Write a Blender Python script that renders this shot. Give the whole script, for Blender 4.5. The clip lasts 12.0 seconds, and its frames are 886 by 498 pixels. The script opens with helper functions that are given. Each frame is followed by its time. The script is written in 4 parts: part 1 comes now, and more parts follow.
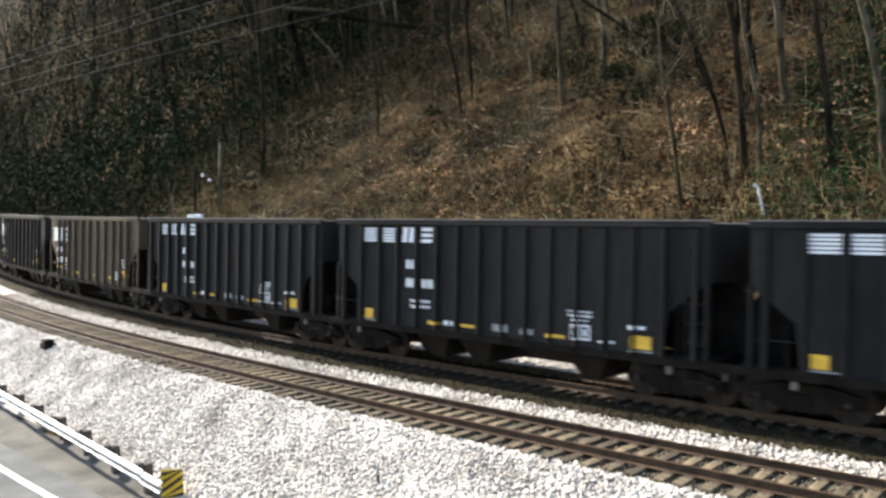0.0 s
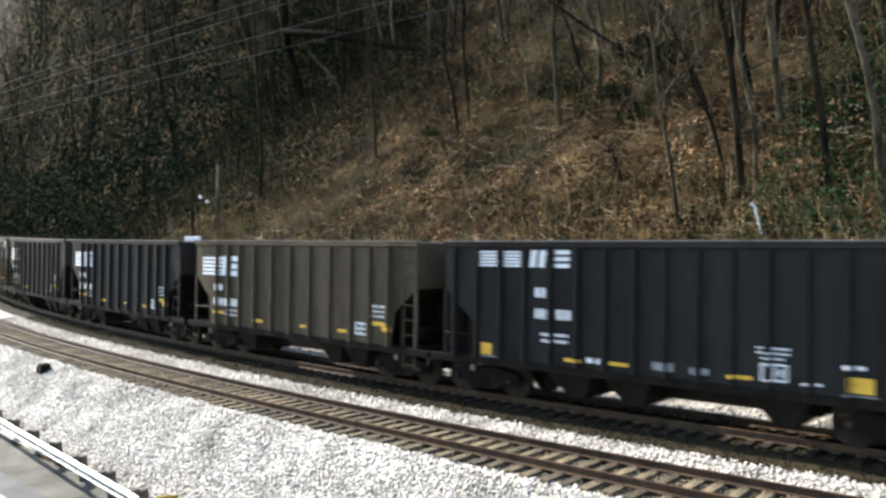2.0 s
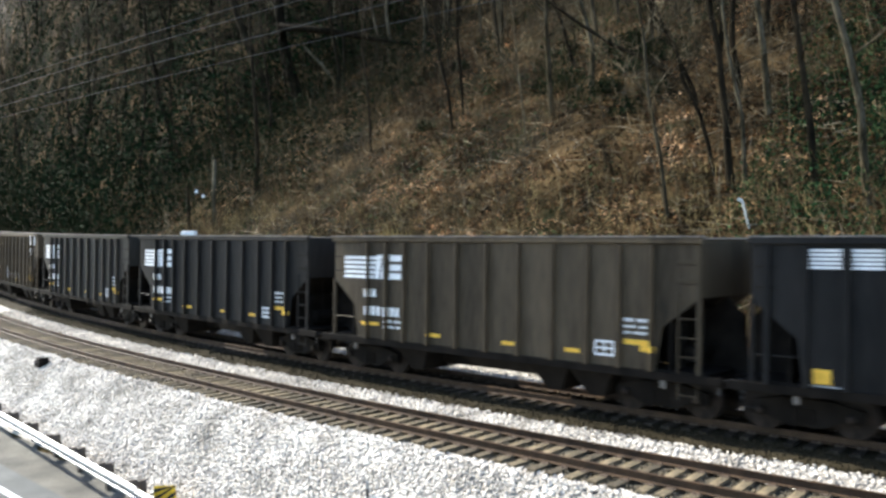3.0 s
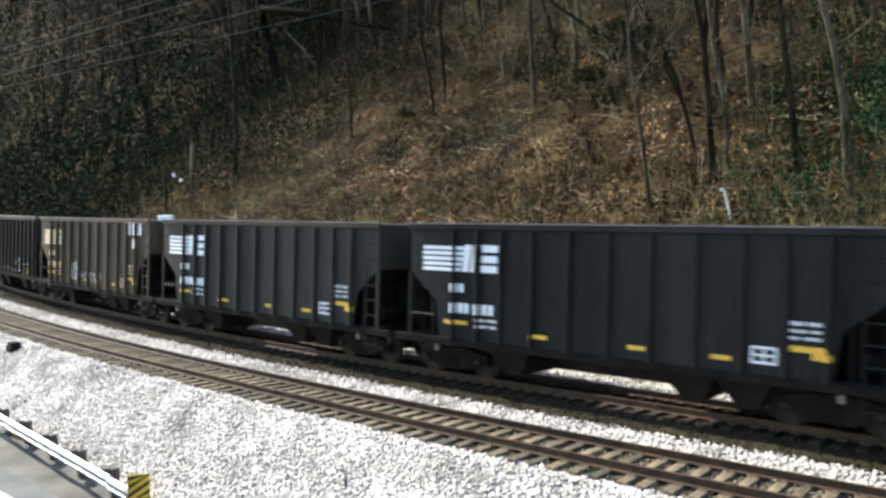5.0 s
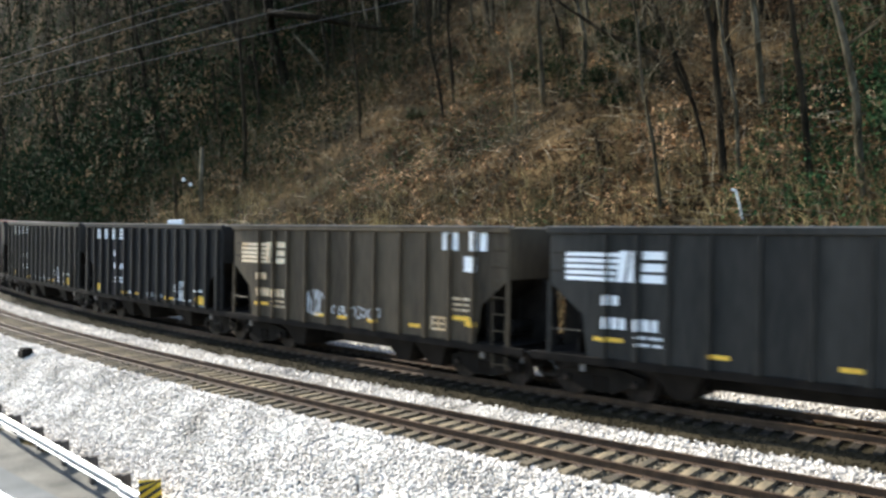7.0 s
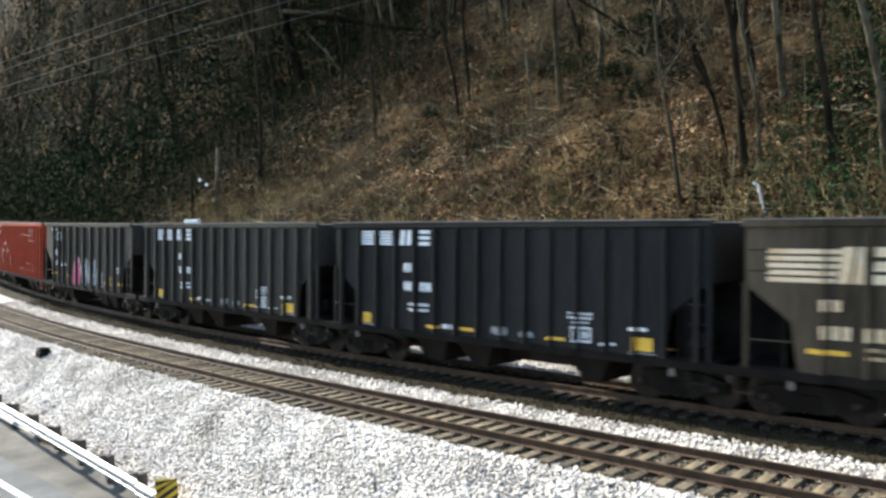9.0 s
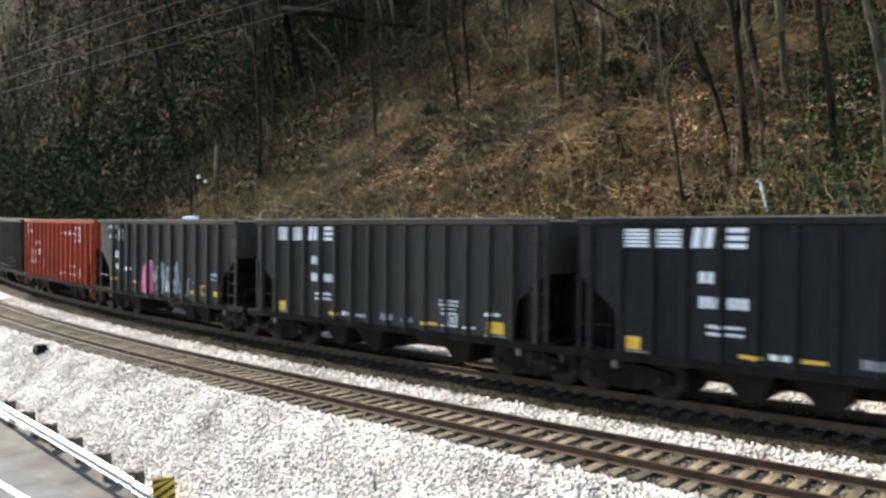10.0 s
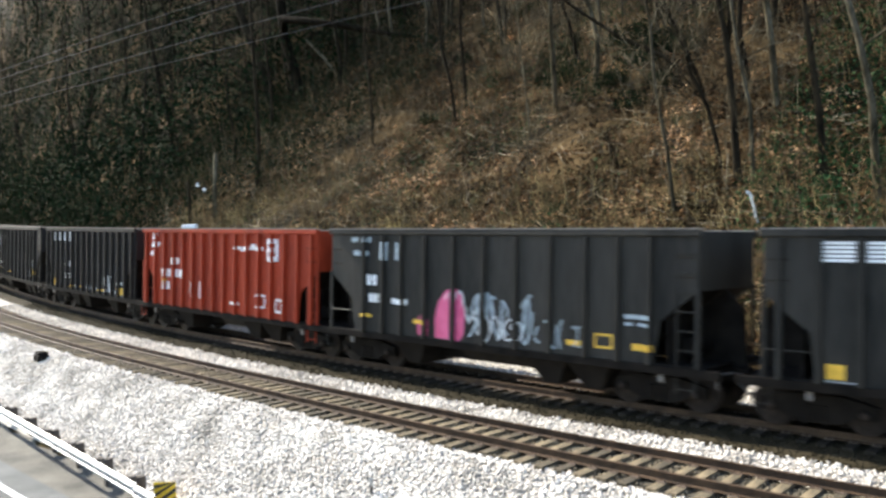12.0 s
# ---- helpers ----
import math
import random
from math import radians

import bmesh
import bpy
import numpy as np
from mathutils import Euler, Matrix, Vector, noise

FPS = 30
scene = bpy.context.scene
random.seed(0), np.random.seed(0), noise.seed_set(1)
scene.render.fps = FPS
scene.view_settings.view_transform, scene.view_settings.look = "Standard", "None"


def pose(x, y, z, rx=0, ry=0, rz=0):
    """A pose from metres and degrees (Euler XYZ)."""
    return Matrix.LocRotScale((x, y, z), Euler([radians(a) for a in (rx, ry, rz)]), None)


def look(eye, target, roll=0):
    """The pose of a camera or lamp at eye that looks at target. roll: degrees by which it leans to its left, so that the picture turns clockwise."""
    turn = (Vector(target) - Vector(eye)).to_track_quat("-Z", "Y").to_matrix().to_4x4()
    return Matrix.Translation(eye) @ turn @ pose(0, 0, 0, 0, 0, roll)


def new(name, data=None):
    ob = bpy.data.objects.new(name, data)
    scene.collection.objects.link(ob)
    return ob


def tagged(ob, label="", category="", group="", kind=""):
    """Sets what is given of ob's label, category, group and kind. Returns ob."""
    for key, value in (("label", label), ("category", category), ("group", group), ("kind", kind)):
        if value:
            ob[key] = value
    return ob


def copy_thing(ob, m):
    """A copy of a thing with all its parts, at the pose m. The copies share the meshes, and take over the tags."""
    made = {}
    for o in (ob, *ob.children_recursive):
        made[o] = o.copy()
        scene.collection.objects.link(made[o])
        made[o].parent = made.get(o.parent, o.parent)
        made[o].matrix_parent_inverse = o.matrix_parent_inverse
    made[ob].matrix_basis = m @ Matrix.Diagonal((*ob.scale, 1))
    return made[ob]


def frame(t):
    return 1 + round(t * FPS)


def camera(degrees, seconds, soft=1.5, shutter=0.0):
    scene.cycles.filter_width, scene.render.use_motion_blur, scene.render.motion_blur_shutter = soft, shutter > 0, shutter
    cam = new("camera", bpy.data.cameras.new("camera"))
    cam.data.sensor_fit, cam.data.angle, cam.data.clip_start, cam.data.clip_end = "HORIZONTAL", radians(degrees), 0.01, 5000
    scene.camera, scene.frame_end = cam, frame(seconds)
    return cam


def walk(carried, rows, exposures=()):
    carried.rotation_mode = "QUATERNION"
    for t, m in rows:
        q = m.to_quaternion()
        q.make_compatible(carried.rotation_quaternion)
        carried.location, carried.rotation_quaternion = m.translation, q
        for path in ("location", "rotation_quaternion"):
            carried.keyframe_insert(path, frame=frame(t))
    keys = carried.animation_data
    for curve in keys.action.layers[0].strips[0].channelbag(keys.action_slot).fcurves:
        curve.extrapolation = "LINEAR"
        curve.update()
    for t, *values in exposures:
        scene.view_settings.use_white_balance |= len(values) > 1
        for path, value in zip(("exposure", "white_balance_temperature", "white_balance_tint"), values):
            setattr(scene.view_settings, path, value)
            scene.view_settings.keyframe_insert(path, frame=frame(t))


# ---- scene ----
# camera: a hand-held camera high on the bank, almost still
cam = camera(56.47, 12.0, soft=2.8, shutter=0.5)
# seconds, x, y, z, pitch, roll, yaw
ROWS = [
    (0.0, -0.179, -0.030, 4.901, -3.88, 1.41, 38.00),
    (0.5, -0.352, 0.098, 4.989, -3.88, 1.23, 37.67),
    (1.0, -0.253, 0.034, 5.019, -3.30, 1.50, 38.07),
    (1.5, -0.352, 0.149, 4.974, -3.16, 1.53, 37.48),
    (2.0, -0.178, 0.026, 4.960, -2.55, 1.78, 37.88),
    (2.5, -0.098, -0.047, 4.950, -2.30, 1.98, 38.03),
    (3.0, 0.189, -0.192, 5.031, -3.04, 1.85, 37.68),
    (3.2, 0.310, 0.004, 5.010, -3.35, 1.63, 38.04),
    (5.0, -0.010, -0.011, 5.003, -3.94, 1.16, 36.30),
    (5.5, -0.000, 0.000, 5.017, -3.73, 1.14, 36.03),
    (6.0, -0.025, -0.010, 5.018, -3.68, 1.39, 36.37),
    (6.5, -0.117, 0.057, 5.028, -3.83, 1.43, 36.43),
    (6.7, -0.072, 0.036, 5.038, -3.90, 1.49, 36.82),
    (8.3, -0.186, 0.223, 4.938, -3.43, 2.16, 36.74),
    (8.5, -0.157, 0.119, 4.974, -3.48, 2.20, 37.34),
    (9.0, -0.255, 0.249, 4.897, -3.75, 2.12, 38.02),
    (9.5, -0.491, 0.431, 4.845, -4.31, 1.82, 37.67),
    (10.0, -0.416, 0.371, 4.858, -3.87, 1.92, 37.95),
    (10.5, -0.369, 0.383, 4.877, -3.60, 2.13, 37.45),
    (11.0, -0.536, 0.529, 4.839, -3.32, 1.99, 36.69),
    (11.5, -0.390, 0.314, 4.902, -3.39, 1.87, 37.10),
    (12.0, -0.104, 0.038, 4.958, -3.39, 1.79, 37.76),
]
walk(cam, [(t, pose(x, y, z, 90 + pitch, roll, yaw)) for t, x, y, z, pitch, roll, yaw in ROWS],
     exposures=[(0.0, 1.48, 6550, 11), (1.5, 1.50, 6450, 10), (2.5, 1.50, 6250, 8), (5.5, 1.54, 6200, 8), (8.5, 1.50, 6200, 8), (9.0, 1.44, 6200, 8), (10.0, 1.52, 6450, 10), (11.0, 1.60, 6550, 11), (12.0, 1.60, 6400, 9)])

# ---- light ----
SUN = Vector((-0.78, 0.035, 0.60)).normalized()
world = bpy.data.worlds.new("world")
scene.world = world
world.use_nodes = True
sky = world.node_tree.nodes.new("ShaderNodeTexSky")
sky.sky_type, sky.sun_disc = "NISHITA", False
sky.sun_elevation = math.asin(SUN.z)
sky.sun_rotation = math.atan2(SUN.x, SUN.y)
back = world.node_tree.nodes["Background"]
back.inputs["Strength"].default_value = 0.15
world.node_tree.links.new(sky.outputs["Color"], back.inputs["Color"])
sun = new("sun", bpy.data.lights.new("sun", "SUN"))
sun.data.energy, sun.data.angle, sun.data.color = 5.0, radians(0.5), (1.0, 0.94, 0.83)
sun.matrix_world = look(SUN * 100, (0, 0, 0))

# ---- plan: two curved tracks under a wooded hill ----
RADIUS, NEAR, SPACING, CANT = 215.2, 14.31, 4.20, 3.74
CENTRE = NEAR + RADIUS
BEND = (-0.30, 0.08)            # the curve's ends, radians; straight beyond them
SPEED, FIRST, PITCH = 8.503, -16.56, 12.765


def along(s, off, ref=0.0):
    """The place and heading s metres along the line at the offset ref, moved sideways to the offset off (to the hill)."""
    r = RADIUS - ref
    a = min(max(s / r, BEND[0]), BEND[1])
    e = s - a * r
    q = RADIUS - off
    return q * math.sin(a) + e * math.cos(a), CENTRE - q * math.cos(a) + e * math.sin(a), a


def canted(centre, lateral, z):
    """Offset and height of a point beside a canted track."""
    c = radians(CANT)
    return centre + lateral * math.cos(c) + z * math.sin(c), z * math.cos(c) - lateral * math.sin(c)


def smooth(a, b, v):
    v = min(max((v - a) / (b - a), 0.0), 1.0)
    return v * v * (3 - 2 * v)


def bed(o):
    """Height of the ballast across both tracks, without roughness."""
    knots = ((-40, -1.78), (-5.6, -1.78), (-4.9, -1.72), (-4.3, -1.50), (-2.1, -0.36), (-1.6, -0.15), (-1.25, -0.17), (0, -0.25), (1.5, -0.35), (2.2, -0.30), (2.8, -0.15), (4.2, -0.24), (5.5, -0.27), (7.0, -0.34), (9.0, -0.30))
    if o <= knots[0][0]:
        return knots[0][1]
    for (a, za), (b, zb) in zip(knots, knots[1:]):
        if o <= b:
            return za + (zb - za) * (o - a) / (b - a)
    return knots[-1][1]


def hill(s, o):
    """Height of the hillside at s, o beyond the foot."""
    foot = 9.0 + 0.8 * noise.noise((s * 0.06, 3.1, 0))
    d = max(0.0, o - foot)
    z = 1.05 * min(d, 3.0) * 0.9 + 0.74 * max(0.0, d - 3.0)
    z = z if z < 46 else 46 + (z - 46) * 0.12
    z += max(0.0, -s - 62) * 0.52 * smooth(8, 30, o)
    z = min(z, 70 + 0.1 * z)
    rough = smooth(0, 5, d)
    z += rough * (1.5 * noise.noise((s * 0.05, o * 0.05, 0.7)) + 0.5 * noise.noise((s * 0.21, o * 0.21, 5.0)) + 0.16 * noise.noise((s * 0.8, o * 0.8, 9.0)))
    return z - 0.35


def level(s, o):
    return bed(o) if o < 9.0 else hill(s, o)


# ---- materials ----
def material(name, colours, scale=4.0, rough=0.8, bump=0.3, metal=0.0, fine=40.0, stretch=(1, 1, 1), space="Object", each=0.0, specular=0.4, spread=(0.35, 0.65)):
    """Noise at two scales between two or three colours, with relief. each: how far single pieces differ in brightness."""
    m = bpy.data.materials.new(name)
    m.use_nodes = True
    nt = m.node_tree
    bsdf = nt.nodes["Principled BSDF"]
    co = nt.nodes.new("ShaderNodeTexCoord")
    mp = nt.nodes.new("ShaderNodeMapping")
    mp.inputs["Scale"].default_value = stretch
    if space == "World":
        geo = nt.nodes.new("ShaderNodeNewGeometry")
        nt.links.new(geo.outputs["Position"], mp.inputs["Vector"])
    else:
        nt.links.new(co.outputs["Object"], mp.inputs["Vector"])
    big, small = nt.nodes.new("ShaderNodeTexNoise"), nt.nodes.new("ShaderNodeTexNoise")
    for n, s, d in ((big, scale, 4.0), (small, fine, 3.0)):
        n.inputs["Scale"].default_value, n.inputs["Detail"].default_value = s, d
        nt.links.new(mp.outputs["Vector"], n.inputs["Vector"])
    ramp = nt.nodes.new("ShaderNodeValToRGB")
    ramp.color_ramp.elements[0].position, ramp.color_ramp.elements[1].position = spread
    ramp.color_ramp.elements[0].color = (*colours[0], 1)
    ramp.color_ramp.elements[1].color = (*colours[-1], 1)
    if len(colours) > 2:
        ramp.color_ramp.elements.new(sum(spread) / 2).color = (*colours[1], 1)
    mix = nt.nodes.new("ShaderNodeMath")
    mix.operation = "MULTIPLY_ADD"
    mix.inputs[1].default_value, mix.inputs[2].default_value = 0.35, 0.0
    nt.links.new(small.outputs["Fac"], mix.inputs[0])
    add = nt.nodes.new("ShaderNodeMath")
    add.operation = "MULTIPLY_ADD"
    add.inputs[1].default_value = 0.65
    nt.links.new(big.outputs["Fac"], add.inputs[0])
    nt.links.new(mix.outputs[0], add.inputs[2])
    nt.links.new(add.outputs[0], ramp.inputs["Fac"])
    colour = ramp.outputs["Color"]
    if each:
        info, geo2 = nt.nodes.new("ShaderNodeObjectInfo"), nt.nodes.new("ShaderNodeNewGeometry")
        total = nt.nodes.new("ShaderNodeMath")
        total.operation = "ADD"
        nt.links.new(info.outputs["Random"], total.inputs[0])
        nt.links.new(geo2.outputs["Random Per Island"], total.inputs[1])
        frac = nt.nodes.new("ShaderNodeMath")
        frac.operation = "FRACT"
        nt.links.new(total.outputs[0], frac.inputs[0])
        span = nt.nodes.new("ShaderNodeMapRange")
        span.inputs["To Min"].default_value, span.inputs["To Max"].default_value = 1 - each, 1 + each
        nt.links.new(frac.outputs[0], span.inputs["Value"])
        hsv = nt.nodes.new("ShaderNodeHueSaturation")
        nt.links.new(span.outputs["Result"], hsv.inputs["Value"])
        nt.links.new(colour, hsv.inputs["Color"])
        colour = hsv.outputs["Color"]
    nt.links.new(colour, bsdf.inputs["Base Color"])
    bsdf.inputs["Roughness"].default_value, bsdf.inputs["Metallic"].default_value = rough, metal
    bsdf.inputs["Specular IOR Level"].default_value = specular
    if bump:
        b = nt.nodes.new("ShaderNodeBump")
        b.inputs["Strength"].default_value, b.inputs["Distance"].default_value = bump, 0.02
        nt.links.new(small.outputs["Fac"], b.inputs["Height"])
        nt.links.new(b.outputs["Normal"], bsdf.inputs["Normal"])
    return m


STONE = material("pale_ballast", ((0.30, 0.27, 0.225), (0.50, 0.455, 0.395), (0.66, 0.615, 0.54)), 0.9, 0.9, 0.2, fine=14, each=0.5, space="World")
# dimmer than STONE: shade of the gaps between stones, in the colour
STONE_BED = material("ballast_bed", ((0.20, 0.18, 0.155), (0.40, 0.375, 0.335)), 2.0, 0.95, 1.0, fine=22, space="World")
DIRTY = material("dirty_ballast", ((0.036, 0.030, 0.018), (0.17, 0.135, 0.085)), 1.5, 0.95, 0.6, fine=20, each=0.6, space="World")
# next two: oily ballast with the train's shade painted into the colour
SHADED_CINDER = material("oily_shaded_stones", ((0.016, 0.013, 0.007), (0.036, 0.029, 0.017)), 0.8, 0.95, 0.3, fine=12, each=0.15, space="World", specular=0.05)
SHADED_OIL = material("oily_shaded_ground", ((0.016, 0.013, 0.007), (0.036, 0.029, 0.017)), 0.8, 0.95, 0.5, fine=12, space="World", specular=0.05)
SOIL = material("cinder_ground", ((0.026, 0.022, 0.014), (0.075, 0.062, 0.038)), 1.2, 0.95, 1.0, fine=18, space="World")
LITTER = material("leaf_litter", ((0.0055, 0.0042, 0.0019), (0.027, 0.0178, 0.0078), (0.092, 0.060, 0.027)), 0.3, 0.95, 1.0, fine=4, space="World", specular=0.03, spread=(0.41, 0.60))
LEAF = material("dry_leaves", ((0.022, 0.011, 0.0045), (0.105, 0.056, 0.024), (0.50, 0.31, 0.17)), 0.4, 0.8, 0.0, fine=2.2, each=0.9, space="World", specular=0.05, spread=(0.38, 0.64))
GREEN = material("evergreen_leaves", ((0.010, 0.026, 0.009), (0.036, 0.070, 0.026)), 0.8, 0.9, 0.0, fine=10, each=0.45, space="World", specular=0.05)
# a darker green than GREEN, for the left, upper and far slope
DEEP_GREEN = material("deep_green_leaves", ((0.0045, 0.0092, 0.0038), (0.0145, 0.0265, 0.0098)), 0.3, 0.9, 0.0, fine=2.5, each=0.35, space="World", specular=0.03)
TWIG = material("brush_twigs", ((0.012, 0.009, 0.0045), (0.124, 0.085, 0.041)), 0.6, 0.9, 0.0, fine=4, each=0.7, space="World", specular=0.05)
GRASS = material("ochre_grass", ((0.075, 0.060, 0.020), (0.25, 0.195, 0.085)), 0.6, 0.9, 0.0, fine=5, each=0.4, space="World", specular=0.03)
FADED = material("faded_grey_marking", ((0.20, 0.21, 0.22), (0.42, 0.43, 0.44)), 3.0, 0.6, 0.0, fine=16)
WEED = material("dry_weeds", ((0.06, 0.048, 0.022), (0.26, 0.205, 0.10)), 0.5, 0.9, 0.0, fine=8, each=0.5, space="World", specular=0.03)
STICK = material("bleached_deadwood", ((0.05, 0.042, 0.028), (0.25, 0.21, 0.15)), 0.6, 0.9, 0.0, fine=6, each=0.6, space="World", specular=0.03)
BARK = material("dark_bark", ((0.006, 0.005, 0.0035), (0.030, 0.023, 0.014)), 2.2, 0.95, 0.9, fine=14, stretch=(1, 1, 0.35), each=0.35, specular=0.03)
PALE_BARK = material("pale_bark", ((0.016, 0.014, 0.008), (0.070, 0.058, 0.036), (0.150, 0.128, 0.088)), 1.6, 0.95, 0.9, fine=9, stretch=(1, 1, 0.4), each=0.4, specular=0.03)
RAIL = material("rusty_rail", ((0.030, 0.020, 0.013), (0.085, 0.052, 0.030)), 3.0, 0.7, 0.2, fine=30, space="World", specular=0.12)
TIE = material("weathered_tie", ((0.045, 0.035, 0.020), (0.19, 0.145, 0.082)), 1.5, 0.95, 0.6, fine=30, stretch=(6, 1, 1), each=0.45)
# TIE made darker: the shade under the train, put into the colour
SHADED_TIE = material("shade_darkened_tie", ((0.012, 0.010, 0.007), (0.05, 0.040, 0.028)), 1.5, 0.9, 0.5, fine=30, stretch=(6, 1, 1), each=0.3, specular=0.1)
PLATE = material("tie_plate_steel", ((0.05, 0.03, 0.02), (0.10, 0.07, 0.045)), 8.0, 0.8, 0.2)
GALV = material("galvanised_steel", ((0.26, 0.27, 0.27), (0.46, 0.47, 0.47)), 2.0, 0.5, 0.1, metal=0.8, fine=30)
POSTWOOD = material("creosoted_post", ((0.045, 0.036, 0.028), (0.12, 0.10, 0.08)), 3.0, 0.95, 0.6, fine=25, stretch=(1, 1, 0.2))
ASPHALT = material("worn_asphalt", ((0.045, 0.047, 0.045), (0.100, 0.102, 0.098)), 0.8, 0.9, 0.5, fine=60, space="World")
LINE = material("white_road_paint", ((0.55, 0.55, 0.53), (0.80, 0.80, 0.78)), 3.0, 0.8, 0.2, space="World")
VERGE = material("gritty_verge", ((0.035, 0.032, 0.026), (0.115, 0.105, 0.085)), 1.0, 0.95, 1.0, fine=25, space="World")
YELLOW = material("yellow_sheeting", ((0.62, 0.36, 0.02), (0.80, 0.50, 0.03)), 6.0, 0.5, 0.0)
BLACK_PAINT = material("black_sheeting", ((0.015, 0.015, 0.015), (0.03, 0.03, 0.03)), 6.0, 0.5, 0.0)
WHITE = material("white_marking", ((0.80, 0.80, 0.78), (0.92, 0.92, 0.90)), 2.5, 0.6, 0.0, fine=20)
CREAM = material("stained_cream_marking", ((0.66, 0.42, 0.20), (0.86, 0.72, 0.50)), 1.5, 0.6, 0.0, fine=12)
YELLOW_MARK = material("yellow_marking", ((0.62, 0.35, 0.03), (0.86, 0.52, 0.06)), 4.0, 0.6, 0.0)
PINK = material("pink_spray_paint", ((0.55, 0.06, 0.16), (0.75, 0.14, 0.28)), 2.0, 0.5, 0.0)
PALE_SPRAY = material("pale_blue_spray_paint", ((0.35, 0.42, 0.46), (0.62, 0.70, 0.72)), 3.0, 0.5, 0.0)
# near-black; on slope sheets and underframes the colour includes their shade
UNDER = material("near_black_steel", ((0.005, 0.0043, 0.0036), (0.018, 0.0145, 0.0115)), 2.0, 0.8, 0.2, specular=0.06)
# pale so that the hoses' glint is in the base colour
CAP = material("pale_glint_steel", ((0.07, 0.06, 0.05), (0.24, 0.22, 0.20)), 6.0, 0.5, 0.1)
WHEEL = material("wheel_steel", ((0.010, 0.008, 0.0065), (0.040, 0.030, 0.024)), 4.0, 0.55, 0.1, metal=0.3, specular=0.1)
BLACK_CAR = material("dusty_black_paint", ((0.0085, 0.0082, 0.008), (0.028, 0.0255, 0.023)), 0.7, 0.6, 0.15, fine=9, stretch=(1, 1, 0.16), specular=0.1)
GREY_CAR = material("weathered_charcoal_paint", ((0.014, 0.0132, 0.0115), (0.050, 0.045, 0.037)), 0.7, 0.6, 0.15, fine=9, stretch=(1, 1, 0.16), specular=0.12)
BROWN_CAR = material("rust_browned_paint", ((0.026, 0.020, 0.013), (0.105, 0.080, 0.051)), 0.7, 0.65, 0.15, fine=9, stretch=(1, 1, 0.16), specular=0.12)
RED_CAR = material("oxide_red_paint", ((0.15, 0.018, 0.008), (0.34, 0.046, 0.018)), 0.8, 0.6, 0.15, fine=12, stretch=(1, 1, 0.2), specular=0.12)
# pale colour stands in for light catching the cars' top edge
TOP_EDGE = material("lit_top_edge", ((0.10, 0.09, 0.08), (0.30, 0.27, 0.24)), 1.2, 0.6, 0.2, fine=20, stretch=(1, 1, 1), specular=0.12)
WIRE = material("weathered_cable", ((0.022, 0.021, 0.02), (0.05, 0.048, 0.045)), 2.0, 0.6, 0.0)
PALE_PIPE = material("whitewashed_pipe", ((0.55, 0.58, 0.55), (0.78, 0.80, 0.77)), 4.0, 0.6, 0.1)


def mossy(m, colour, scale, low, high):
    """Lays broad mossy patches over a ground material."""
    nt = m.node_tree
    bsdf = nt.nodes["Principled BSDF"]
    old = bsdf.inputs["Base Color"].links[0].from_socket
    geo = nt.nodes.new("ShaderNodeNewGeometry")
    patch = nt.nodes.new("ShaderNodeTexNoise")
    patch.inputs["Scale"].default_value, patch.inputs["Detail"].default_value = scale, 5.0
    nt.links.new(geo.outputs["Position"], patch.inputs["Vector"])
    span = nt.nodes.new("ShaderNodeMapRange")
    span.inputs["From Min"].default_value, span.inputs["From Max"].default_value = low, high
    nt.links.new(patch.outputs["Fac"], span.inputs["Value"])
    mix = nt.nodes.new("ShaderNodeMix")
    mix.data_type = "RGBA"
    nt.links.new(span.outputs["Result"], mix.inputs["Factor"])
    for sock in mix.inputs:
        if sock.name == "A" and sock.type == "RGBA":
            nt.links.new(old, sock)
        if sock.name == "B" and sock.type == "RGBA":
            sock.default_value = (*colour, 1)
    for sock in mix.outputs:
        if sock.type == "RGBA":
            nt.links.new(sock, bsdf.inputs["Base Color"])


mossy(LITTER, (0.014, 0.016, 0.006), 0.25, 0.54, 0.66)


# ---- building helpers ----
def mesh_of(name, bm, mat, flat=True):
    me = bpy.data.meshes.new(name)
    bmesh.ops.recalc_face_normals(bm, faces=bm.faces[:])
    bm.to_mesh(me)
    bm.free()
    me.materials.append(mat)
    if not flat:
        me.polygons.foreach_set("use_smooth", [True] * len(me.polygons))
    return me


def part(name, bm, mat, parent, label="", flat=True):
    """Links a bmesh, or a mesh that is shared, as one mesh object under parent."""
    me = bm if isinstance(bm, bpy.types.Mesh) else mesh_of(name, bm, mat, flat)
    ob = new(name, me)
    ob.parent = parent
    return tagged(ob, label)


def thing(name, label, category, m=None, group="", kind=""):
    ob = new(name)
    ob.empty_display_size = 0.2
    if m is not None:
        ob.matrix_basis = m
    return tagged(ob, label, category, group, kind)


def box(bm, x0, x1, y0, y1, z0, z1, bevel=0.0):
    v = [bm.verts.new((x, y, z)) for x in (x0, x1) for y in (y0, y1) for z in (z0, z1)]
    fs = [bm.faces.new([v[i] for i in q]) for q in ((0, 1, 3, 2), (4, 6, 7, 5), (0, 4, 5, 1), (2, 3, 7, 6), (0, 2, 6, 4), (1, 5, 7, 3))]
    if bevel:
        es = {e for f in fs for e in f.edges}
        bmesh.ops.bevel(bm, geom=list(es), offset=bevel, segments=1, affect="EDGES")
    return bm


